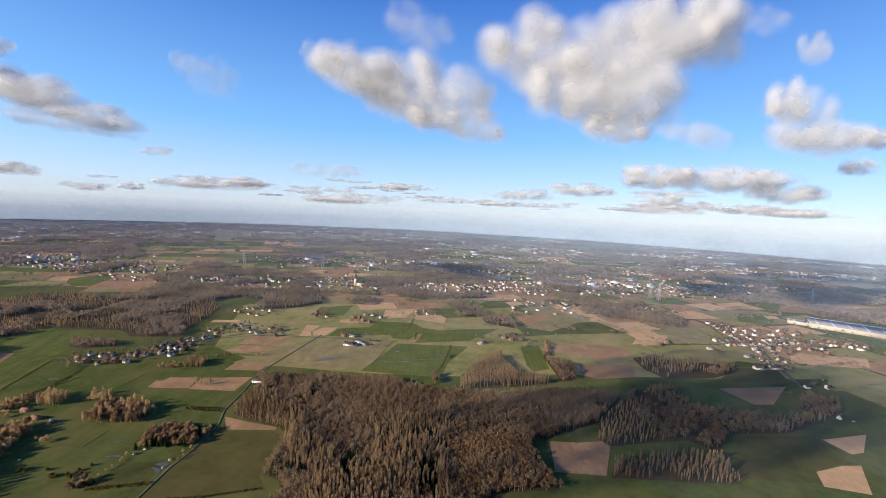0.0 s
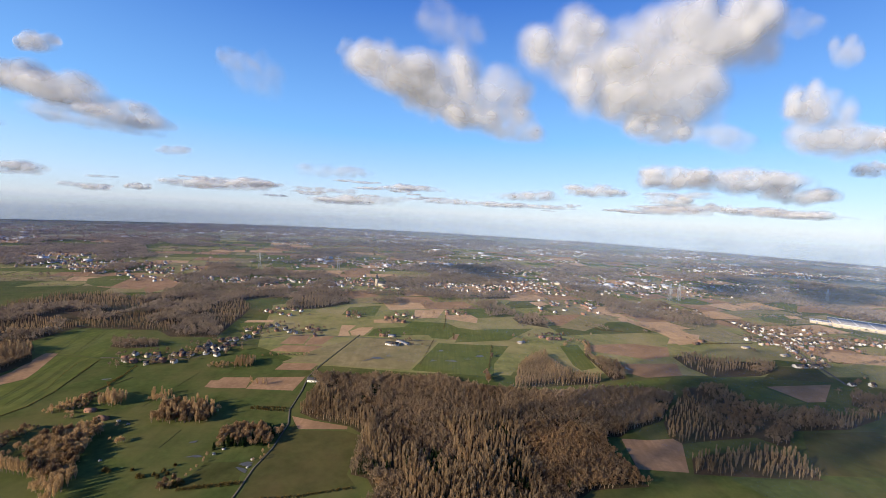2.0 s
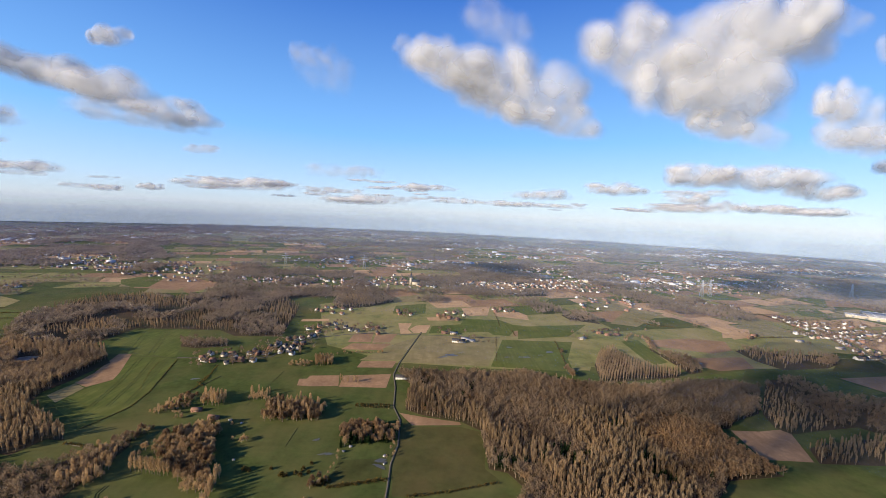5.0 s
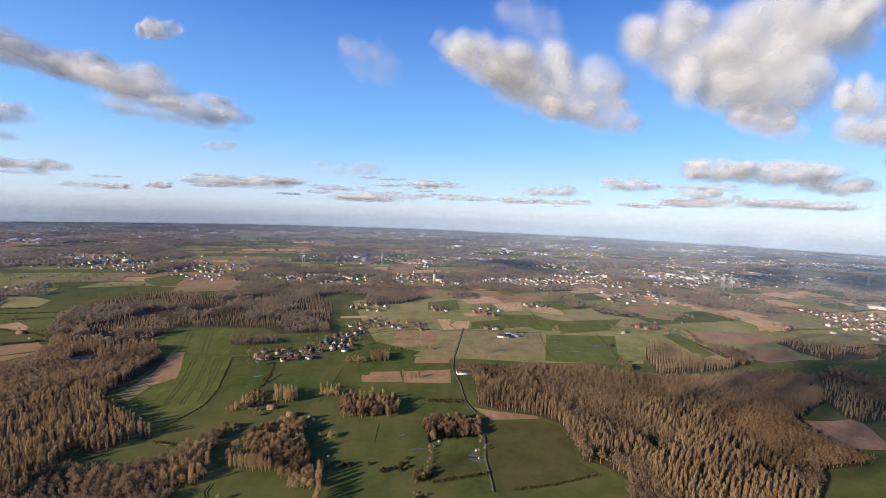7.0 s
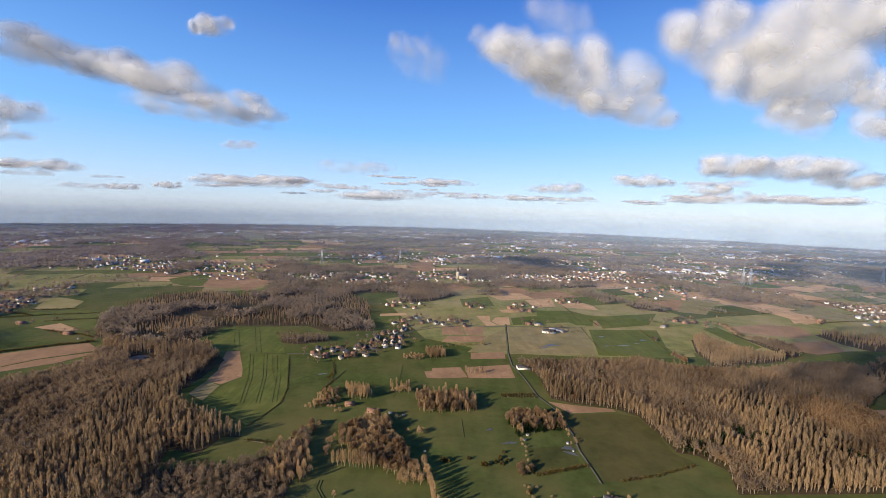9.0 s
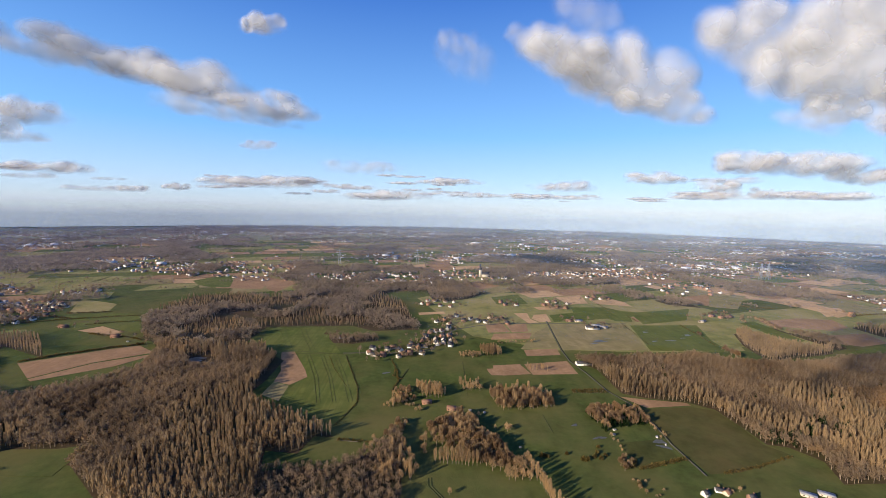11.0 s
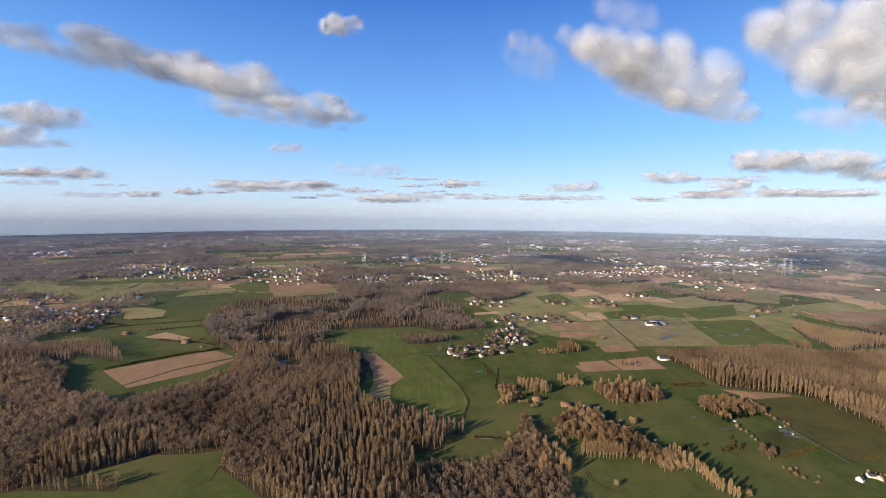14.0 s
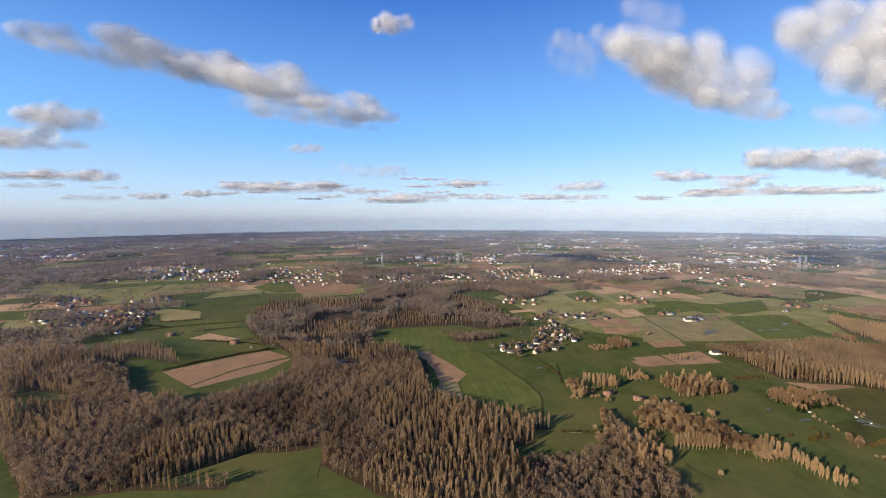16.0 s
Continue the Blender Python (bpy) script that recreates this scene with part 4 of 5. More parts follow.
copse(["bare", "poplar"], [(-124, 296), (-112, 263), (-117, 256), (-141, 255), (-140, 281)], 4.2, "trees below the grove", (0.6, 0.85))
copse(["rust", "rust", "bare", "conifer"], [(33, 345), (45, 351), (82, 350), (79, 325), (50, 320), (38, 312), (34, 330)], 3.5, "copse beside the lane", (0.6, 0.85))
row("conifer", [(53, 322), (78, 325)], 4.2, "conifers at the copse", (0.6, 0.75), 0.8)
row("bare", [(79, 324), (82, 311), (77, 298)], 4.0, "trees beside the lane", (0.35, 0.55), 1.0)
row("bare", [(39, 307), (36, 276)], 5.0, "tree line by the sheds", (0.3, 0.5), 0.8)
copse(["bare", "rust"], [(27, 271), (39, 280), (40, 267), (30, 262)], 3.8, "trees in the hedge corner", (0.45, 0.65))
copse(["poplar"], [(-39, 503), (-16, 508), (-12, 483), (-35, 480)], 3.2, "square stand of poplars", (0.62, 0.74))
row("poplar", [(7, 440), (19, 439), (30, 437)], 3.0, "poplars between the stubble fields", (0.45, 0.6), 1.6)
row("bare", [(-15, 526), (7, 533), (30, 533), (45, 537)], 4.0, "hedge trees by the lane", (0.35, 0.55), 2)
copse(["willow"], [(-68, 494), (-41, 498), (-37, 479), (-64, 475)], 4.6, "garden trees", (0.45, 0.65))
row("gold", [(37, 383), (71, 383)], 2.6, "clipped row of small trees", (0.55, 0.7), 0.4)
row("gold", [(38, 387), (71, 388)], 2.8, "clipped row of small trees", (0.55, 0.7), 0.4)
row("willow", [(-149, 277), (-148, 293), (-137, 299), (-126, 301), (-122, 310)], 4.0, "willows along the brook", (0.5, 0.8), 2.4)
row("willow", [(-136, 316), (-129, 324), (-120, 331)], 4.2, "willows along the brook", (0.5, 0.75), 2.0)
row("willow", [(-136, 353), (-131, 364), (-126, 377), (-123, 355), (-108, 346)], 3.8, "willows by the farmstead", (0.5, 0.75), 3.0)
copse(["willow", "poplar"], [(-140, 373), (-124, 386), (-125, 357), (-137, 354)], 4.4, "willows by the farmstead", (0.5, 0.75))
row("poplar", [(-295, 463), (-284, 435), (-283, 422)], 4.0, "poplars by the pond", (0.5, 0.7), 2.0)
row("rust", [(280, 480), (282, 504)], 4.0, "autumn trees on the field edge", (0.8, 0.95), 1.0)
row("rust", [(294, 565), (296, 580)], 4.0, "autumn trees on the field edge", (0.5, 0.6), 1.0)
row("bare", [(418, 640), (440, 668), (457, 661), (441, 598)], 4.2, "trees round the farm", (0.5, 0.75), 2)
row("rust", [(381, 679), (409, 694), (436, 693)], 6, "trees round the farm", (0.4, 0.6), 2)
row("rust", [(462, 669), (457, 635), (445, 598)], 5, "trees on the field edge", (0.4, 0.6), 1.5)
copse(["willow"], [(30, 244), (49, 248), (44, 239), (30, 237)], 5.0, "trees round the farmhouse", (0.3, 0.5))
copse(["willow"], [(29, 255), (38, 254), (31, 245), (24, 247)], 4.6, "trees in the meadow", (0.4, 0.5))
row("bare", [(81, 248), (92, 242), (95, 238)], 6.0, "trees round the farmhouse", (0.3, 0.45), 2)
copse(["willow", "rust"], [(-139, 390), (-123, 395), (-115, 365), (-136, 359)], 4.6, "willows by the farmstead", (0.45, 0.7))
copse(["bare", "rust"], [(-129, 333), (-117, 336), (-134, 295), (-142, 297)], 4.6, "trees along the meadow's edge", (0.5, 0.75))
row("bare", [(-383, 565), (-394, 579), (-404, 552)], 6.0, "trees at the wood's edge", (0.6, 0.8), 2)
for x, y, s in ((-42, 315, 0.75), (-51, 319, 0.4), (-144, 356, 0.5), (29, 246, 0.5), (-93, 244, 0.7), (-39, 318, 0.7), (-17, 230, 0.7), (-42, 319, 0.7), (-147, 304, 0.6), (-62, 340, 0.6), (818, 559, 0.6), (435, 704, 0.6), (484, 704, 0.6)):
    plant("bare", x, y, s)
for x, y, s in ((5, 277, 1.2), (32, 268, 1.4), (36, 270, 1.2), (23, 282, 0.8), (-5, 284, 0.7), (-22, 282, 0.7), (-24, 282, 0.9), (-20, 281, 0.7), (5, 277, 1.0), (8, 277, 0.8), (39, 273, 1.3), (31, 249, 1.0), (18, 285, 0.8), (14, 280, 0.8), (18, 278, 0.8), (22, 292, 0.7)):
    plant("bush", x, y, s, "bushes in the meadow")

# ---- hedges ----
def hedge_line(pts, label, gap=1.7, size=(0.5, 0.9)):
    out = []
    for (x0, y0), (x1, y1) in zip(pts, pts[1:]):
        n = max(2, round(math.hypot(x1 - x0, y1 - y0) / gap))
        t = np.arange(n)[:, None] / n
        out.append(np.array([[x0, y0]]) + t * np.array([[x1 - x0, y1 - y0]]) + rng.normal(size=(n, 2)) * 0.4)
    stand("hedge", label, np.concatenate(out), [bush_shape(170 + s, 26) for s in range(3)], "olivebush", size, "hedge")


hedge_line([(97, 260), (124, 266), (162, 279)], "low brown hedge across the meadow", 1.6, (0.5, 0.9))
hedge_line([(40, 266), (59, 271), (81, 277)], "bushy hedge between two meadows", 1.5, (0.7, 1.2))
hedge_line([(-174, 305), (-149, 301), (-139, 303)], "scrubby hedge along the wood", 1.7, (0.5, 1.0))
hedge_line([(-200, 480), (-173, 395), (-169, 366), (-176, 339), (-182, 325)], "strip of reeds and brambles along a ditch", 1.4, (0.25, 0.5))
hedge_line([(-132, 415), (-140, 423), (-139, 443), (-146, 471)], "brambles along a ditch", 1.4, (0.3, 0.8))
hedge_line([(-140, 388), (-135, 407), (-138, 442)], "brambles along a ditch", 1.4, (0.3, 0.8))
hedge_line([(-549, 460), (-524, 481), (-489, 504), (-457, 519)], "dark hedge behind the ploughed field", 1.6, (0.8, 1.5))
hedge_line([(-555, 561), (-523, 551), (-492, 546), (-469, 534)], "hedge by the houses", 1.8, (0.6, 1.3))
hedge_line([(-592, 602), (-540, 622), (-482, 624)], "thin hedge across pasture", 2.4, (0.4, 1.0))
hedge_line([(227, 813), (226, 737), (223, 686)], "low hedge between crops", 2.0, (0.3, 0.6))
hedge_line([(208, 633), (194, 523)], "ditch with thin scrub", 2.0, (0.2, 0.5))
hedge_line([(240, 677), (241, 639)], "low hedge between crops", 2.0, (0.3, 0.6))
hedge_line([(300, 623), (286, 522)], "thin line of scrub on a field edge", 2.6, (0.4, 0.9))
hedge_line([(771, 881), (833, 881), (832, 831), (815, 767)], "scrubby hedge along fields", 2.4, (0.6, 1.4))
hedge_line([(672, 689), (721, 700), (772, 706)], "hedge along the farm road", 2.4, (0.5, 1.2))
hedge_line([(497, 771), (517, 742), (562, 736)], "thin hedge across pasture", 2.6, (0.5, 1.3))
hedge_line([(-185, 399), (-206, 443), (-220, 482)], "faint fence line with brambles", 3.0, (0.2, 0.5))
hedge_line([(827, 628), (875, 624)], "hedge beside stubble", 2.2, (0.4, 1.0))
hedge_line([(-671, 616), (-612, 638), (-540, 656)], "hedge across the pasture", 2.0, (0.5, 1.2))
hedge_line([(-777, 685), (-694, 650), (-635, 630)], "scrubby hedge by the village", 2.0, (0.6, 1.6))
hedge_line([(-761, 592), (-717, 606), (-671, 610)], "hedge below the village", 2.0, (0.6, 1.6))
hedge_line([(-665, 661), (-606, 675)], "hedge between pastures", 2.0, (0.5, 1.3))

# ---- roads, lanes and ditches ----
def ribbon(name, pts, width, z, material, label, category="road"):
    z = 0.16 + 0.25 * z
    p = [Vector((x, y)) for x, y in pts]
    v, f = [], []
    for k, q in enumerate(p):
        d = ((p[k + 1] - q).normalized() if k + 1 < len(p) else Vector((0, 0))) + ((q - p[k - 1]).normalized() if k else Vector((0, 0)))
        n = Vector((-d.y, d.x)).normalized() * width / 2
        v += [(q.x - n.x, q.y - n.y, z), (q.x + n.x, q.y + n.y, z), (q.x - n.x * 1.06, q.y - n.y * 1.06, 0.1), (q.x + n.x * 1.06, q.y + n.y * 1.06, 0.1)]
    for k in range(len(p) - 1):
        a = 4 * k
        f += [(a, a + 4, a + 5, a + 1), (a + 2, a + 6, a + 4, a), (a + 1, a + 5, a + 7, a + 3)]
    return tagged(new(name, mesh_from(name, v, f, [M[material]])), label, category, kind="structure")


lane = [(89, 639), (67, 503), (64, 466), (70, 430), (73, 387), (82, 361), (84, 321), (81, 295), (82, 270), (82, 258)]
ribbon("verge", lane, 2.6, 0.17, "verge", "rough grass verge along the lane", "verge")
ribbon("road", lane, 1.3, 0.24, "asphalt", "narrow grey asphalt country lane")
ribbon("road", [(66, 624), (109, 626), (172, 625), (214, 627)], 2.2, 0.23, "asphalt", "narrow grey asphalt farm road")
ribbon("road", [(-206, 491), (-182, 492), (-151, 491), (-122, 497), (-96, 506), (-89, 551), (-61, 591), (-25, 611), (19, 625), (66, 624)], 2.4, 0.21, "asphalt", "village street")
ribbon("road", [(769, 531), (796, 610), (833, 693), (839, 763), (858, 861), (807, 888), (751, 936)], 4, 0.24, "asphalt", "straight main road through the town")
ribbon("road", [(873, 735), (940, 744), (1000, 751)], 3.4, 0.23, "asphalt", "street through the town")
ribbon("track", [(-180, 493), (-204, 486), (-238, 494), (-278, 499)], 1.4, 0.15, "tram", "pale farm track between crops", "track")
ribbon("track", [(-200, 480), (-173, 395), (-169, 366), (-176, 339), (-182, 325)], 1.2, 0.2, "verge", "rough strip along a ditch", "track")
ribbon("track", [(-126, 441), (-140, 388)], 2.2, 0.2, "verge", "overgrown ditch", "ditch")
ribbon("track", [(-6, 341), (-6, 313)], 0.7, 0.13, "tram", "trodden line along a fence", "track")
ribbon("track", [(-175, 305), (-158, 302)], 0.7, 0.13, "post", "pale trodden path across the meadow", "track")
ribbon("track", [(-68, 377), (-66, 398), (-64, 463)], 0.6, 0.13, "tram", "pale trodden line in the meadow", "track")
ribbon("track", [(-106, 260), (-106, 252), (-99, 241)], 0.7, 0.13, "verge", "wheel rut in the grass", "track")
ribbon("track", [(-104, 260), (-104, 252), (-97, 241)], 0.7, 0.13, "verge", "wheel rut in the grass", "track")
ribbon("track", [(-248, 486), (-222, 421), (-205, 364)], 0.3, 0.14, "tram", "wheel track in the young crop", "track")
ribbon("track", [(-244, 486), (-218, 421), (-202, 364)], 0.3, 0.14, "tram", "wheel track in the young crop", "track")
ribbon("track", [(-232, 486), (-207, 421), (-191, 365)], 0.3, 0.14, "tram", "wheel track in the young crop", "track")
ribbon("track", [(-228, 486), (-204, 421), (-188, 365)], 0.3, 0.14, "tram", "wheel track in the young crop", "track")
ribbon("track", [(-216, 486), (-193, 421), (-177, 366)], 0.3, 0.14, "tram", "wheel track in the young crop", "track")
ribbon("track", [(-212, 486), (-189, 421), (-173, 366)], 0.3, 0.14, "tram", "wheel track in the young crop", "track")
ribbon("track", [(-314, 589), (-271, 493)], 0.3, 0.14, "tram", "wheel track in the young crop", "track")
ribbon("track", [(-308, 590), (-265, 493)], 0.3, 0.14, "tram", "wheel track in the young crop", "track")
ribbon("track", [(-286, 590), (-244, 493)], 0.3, 0.14, "tram", "wheel track in the young crop", "track")
ribbon("track", [(-280, 590), (-238, 493)], 0.3, 0.14, "tram", "wheel track in the young crop", "track")


def pool(x, y, rx, ry, turn, seed, label="shallow flood water on a field"):
    """A puddle with a wavering shore."""
    r = np.random.default_rng(seed)
    ph = r.random(4) * 6.28
    a = np.linspace(0, 2 * np.pi, 40, endpoint=False)
    q = 1 + 0.25 * np.sin(2 * a + ph[0]) + 0.18 * np.sin(3 * a + ph[1]) + 0.1 * np.sin(7 * a + ph[2])
    u, w = rx * q * np.cos(a), ry * q * np.sin(a)
    c, s = math.cos(turn), math.sin(turn)
    v = [(x, y, 0.24)] + [(x + c * m - s * n, y + s * m + c * n, 0.23) for m, n in zip(u, w)]
    f = [(0, 1 + k, 1 + (k + 1) % 40) for k in range(40)]
    tagged(new("water", mesh_from("water", v, f, [M["water"]])), label, "water", kind="structure")


for n, (x, y, rx, ry, t) in enumerate(((133, 540, 9.8, 3.5, 0.2), (123, 531, 6.3, 1.8, 0.2), (148, 550, 4.2, 1.4, 0.2), (221, 583, 4.9, 2.1, 0.1), (236, 544, 8.4, 2.1, 0.2), (211, 541, 4.9, 1.4, 0.1), (277, 569, 7.0, 2.8, 0.2), (260, 555, 3.5, 1.4, 0.2), (16, 324, 2.8, 1.4, 0.2), (28, 305, 4.2, 1.4, 0.3), (73, 299, 5.6, 2.1, 0.1), (37, 343, 2.8, 1.0, 0.4), (31, 305, 3.5, 1.4, 0.2), (73, 292, 6.3, 1.4, -0.4), (-147, 432, 2.8, 1.4, 0.3), (-150, 431, 3.5, 1.4, 0.3), (481, 556, 3.5, 9.1, 0.3), (-371, 465, 17, 7, 0.3), (-348, 452, 12, 6, 0.2))):
    pool(x, y, rx, ry, t, 200 + n, "still pond in the wood" if n > 16 else "shallow flood water on a field")

# ---- buildings ----
def box_vf(x0, x1, y0, y1, z0, z1):
    v = [(x, y, z) for z in (z0, z1) for y in (y0, y1) for x in (x0, x1)]
    return v, [(0, 2, 3, 1), (4, 5, 7, 6), (0, 1, 5, 4), (2, 6, 7, 3), (0, 4, 6, 2), (1, 3, 7, 5)]


SNUG = 0.86


def house(name, label, wall, roof, lx, ly, eaves, ridge, floors=2, chimney=True, category="house"):
    """A gabled house: walls, two roof slopes, chimney, windows and door."""
    root = new(name)
    lx, ly, eaves, ridge = lx * SNUG, ly * SNUG, eaves * SNUG, ridge * SNUG
    a, b = lx / 2, ly / 2
    v = [(-a, -b, -0.3), (a, -b, -0.3), (a, b, -0.3), (-a, b, -0.3), (-a, -b, eaves), (a, -b, eaves), (a, b, eaves), (-a, b, eaves), (-a, 0, ridge), (a, 0, ridge)]
    part("wall", v, [(0, 1, 4), (1, 5, 4), (2, 3, 6), (3, 7, 6), (1, 2, 5), (2, 6, 5), (3, 0, 7), (0, 4, 7), (4, 8, 7), (5, 6, 9)], M[wall], root)
    k = (ridge - eaves) / b
    for s in (-1, 1):
        e = b + 0.4
        p = [(-a - 0.3, 0, ridge + 0.05), (a + 0.3, 0, ridge + 0.05), (a + 0.3, s * e, eaves - 0.4 * k + 0.05), (-a - 0.3, s * e, eaves - 0.4 * k + 0.05)]
        p += [(x, y, z + 0.22) for x, y, z in p]
        slope = part("roof_slope", p, [(0, 1, 2, 3), (7, 6, 5, 4), (0, 4, 5, 1), (1, 5, 6, 2), (2, 6, 7, 3), (3, 7, 4, 0)], M[roof], root)
    if chimney:
        part("chimney", *box_vf(a * 0.5, a * 0.5 + 0.7, -0.4, 0.4, ridge - 1.2, ridge + 1.0), M["brick"], slope, "red brick chimney")
    n = max(2, int(lx / 3.4))
    for f in range(floors):
        for k2 in range(n):
            x = -a + lx * (k2 + 0.5) / n
            if f == 0 and k2 == n // 2:
                part("door", *box_vf(x - 0.5, x + 0.5, -b - 0.05, -b + 0.1, 0, 2.0), M["post"], root)
            else:
                part("window", *box_vf(x - 0.5, x + 0.5, -b - 0.04, -b + 0.1, 0.8 + 2.0 * f, 1.8 + 2.0 * f), M["pane"], root)
    return tagged(root, label, category)


def barn(name, label, wall, roof, lx, ly, eaves, ridge, category="barn"):
    return house(name, label, wall, roof, lx, ly, eaves, ridge, 1, False, category)


HOUSES = [
    house("house", "white rendered house with a dark slate roof", "white", "slate", 7.6, 6.0, 3.6, 6.4),
    house("house", "white rendered house with an orange tiled roof", "white", "tile", 7.8, 6.0, 2.9, 5.6, 1),
    house("house", "red brick house with an orange tiled roof", "brick", "tile", 7.6, 6.2, 3.8, 6.6),
    house("house", "cream rendered house with a dark roof", "cream", "slate", 7.2, 6.0, 3.8, 6.4),
    house("house", "red brick house with a dark slate roof", "brick", "slate", 8, 6.0, 3.6, 6.4),
    house("house", "long white cottage with a dark roof", "white", "slate", 10.5, 5.4, 2.6, 5.0, 1),
    house("house", "cream bungalow with an orange tiled roof", "cream", "tile", 9, 6.2, 2.6, 5.0, 1),
]
BARNS = [
    barn("barn", "long white barn with a dark grey roof", "white", "slate", 23, 9, 3.4, 6.0),
    barn("barn", "brick barn with an orange tiled roof", "brick", "tile", 12, 6, 2.8, 5.0),
    barn("shed", "grey sheet-roofed farm shed", "cream", "greyroof", 14, 7, 2.8, 4.2, "shed"),
    barn("hut", "small white shed with a pale roof", "white", "greyroof", 3.4, 2.2, 1.3, 1.8, "shed"),
]
built, used_proto, outlying = [], set(), []


def put(src, x, y, turn, group="", near=0.0):
    if near and any((x - u) ** 2 + (y - w) ** 2 < near ** 2 for u, w in built):
        return
    built.append((x, y))
    if near and math.hypot(x, y) > 1040:
        outlying.append((x, y))
        return
    m = pose(x, y, float(ground_z(x, y)), 0, 0, turn) @ Matrix.Scale(0.66 if y < 300 else 0.85 if y < 480 else 1.0, 4)
    if src.name in used_proto:
        ob = copy_thing(src, m)
    else:
        used_proto.add(src.name)
        ob = src
        ob.matrix_basis = m
    if group:
        tagged(ob, group=group)


def street(pts, gap, side, group, choice=(0, 0, 2, 3, 4, 4, 5, 6), fill=0.85):
    """Houses along both sides of a street."""
    gap *= 0.8
    for (x0, y0), (x1, y1) in zip(pts, pts[1:]):
        ln = math.hypot(x1 - x0, y1 - y0)
        t = math.degrees(math.atan2(y1 - y0, x1 - x0))
        nx, ny = -(y1 - y0) / ln, (x1 - x0) / ln
        for k in range(max(1, int(ln / gap))):
            for s in (-1, 1):
                if rng.random() < fill:
                    d = s * (side + rng.uniform(0, side * 0.9))
                    q = (k + rng.uniform(0.2, 0.8)) * gap / ln
                    put(HOUSES[choice[int(rng.integers(0, len(choice)))]], x0 + (x1 - x0) * q + nx * d, y0 + (y1 - y0) * q + ny * d, t + (180 if s > 0 else 0) + (90 if rng.random() < 0.3 else 0) + rng.normal() * 6, group, 7.4)


street([(-179, 494), (-150, 489), (-129, 500), (-96, 496)], 11, 9, "houses of the hamlet")
street([(-137, 517), (-118, 491)], 12, 8, "houses of the hamlet")
street([(-100, 519), (-91, 559), (-67, 582), (-59, 605)], 11, 8, "houses along the village street", (0, 0, 4, 3, 5, 1, 0))
street([(-84, 515), (-80, 547)], 12, 7, "houses along the village street", (0, 0, 3, 5, 1, 0))
street([(-83, 618), (-55, 640), (-30, 663)], 15, 10, "houses of the upper village")
street([(-15, 647), (9, 630), (41, 644)], 14, 10, "houses of the upper village")
street([(-113, 765), (-78, 750), (-47, 743)], 18, 10, "hamlet among trees", (1, 2, 6))
street([(30, 751), (74, 756)], 24, 8, "houses in the fields", (1, 2, 4))
street([(119, 765), (164, 739)], 16, 12, "hamlet among trees", (1, 2, 6))
street([(223, 805), (281, 822)], 20, 8, "houses in the fields", (1, 2, 4))
street([(182, 1020), (297, 1035)], 18, 9, "houses in the fields", (1, 2, 4))
street([(796, 610), (833, 693), (839, 763), (858, 861)], 10, 8, "houses of the town", (0, 1, 2, 3, 4, 0, 4, 3))
street([(777, 713), (873, 735), (947, 752)], 10, 8, "houses of the town", (0, 1, 2, 3, 4, 0, 4, 3))
street([(863, 796), (933, 799), (998, 827)], 12, 10, "houses of the town", (0, 1, 2, 3, 4, 0, 4, 3))
street([(854, 705), (917, 720), (954, 699)], 12, 9, "houses of the town", (0, 1, 2, 3, 4, 0, 4, 3))
street([(927, 748), (1000, 751), (1051, 727)], 10, 9, "houses of the town", (0, 1, 2, 3, 4, 0, 4, 3))
street([(701, 959), (754, 943), (836, 938)], 18, 10, "houses of the town", (0, 1, 2, 3, 4, 0, 4, 3))
street([(-807, 640), (-779, 664), (-723, 641), (-681, 662)], 10, 9, "houses of the western village", (0, 0, 2, 3, 4, 4, 5, 6))
street([(-866, 702), (-818, 683), (-805, 732), (-713, 703)], 11, 10, "houses of the western village", (0, 0, 2, 3, 4, 4, 5, 6))
street([(-982, 835), (-962, 848), (-866, 789)], 12, 10, "houses of the western village", (0, 0, 2, 3, 4, 4, 5, 6))
street([(-804, 793), (-767, 826), (-754, 856)], 14, 9, "houses of the western village", (0, 0, 2, 3, 4, 4, 5, 6))
street([(-798, 660), (-768, 684), (-684, 686)], 11, 9, "houses of the western village", (0, 0, 2, 3, 4, 4, 5, 6))
street([(-892, 744), (-857, 740)], 12, 9, "houses of the western village", (0, 0, 2, 3, 4, 4, 5, 6))
street([(-707, 622), (-667, 610)], 18, 8, "houses of the western village", (0, 0, 2, 3, 4, 4, 5, 6))
for b, x, y, t in ((0, 147, 598, -8), (2, 158, 611, -8), (2, 166, 603, -8), (1, 126, 638, 0), (2, 141, 638, 0), (2, 349, 640, 30), (1, 391, 675, 10), (1, 402, 667, 20), (1, 418, 669, 0), (0, 76, 456, 3), (1, -84, 351, -6), (1, -106, 363, 10), (3, -68, 349, 10), (3, -56, 345, 10), (3, -37, 293, 10), (3, 42, 309, 5), (3, 46, 316, 5), (3, 75, 305, 60)):
    put(BARNS[b], x, y, t, "farm buildings")
for b, x, y, t in ((3, 76, 295, 60), (2, 134, 238, -30), (2, 146, 238, -30), (1, 678, 702, 8), (1, 659, 686, 8), (2, 738, 678, 0), (2, 779, 647, 0), (0, 760, 596, 5), (2, 775, 600, 5), (0, 785, 600, 5), (3, 750, 444, 0), (1, -610, 588, 5), (1, -510, 546, 5), (3, -483, 529, 5)):
    put(BARNS[b], x, y, t, "farm buildings")
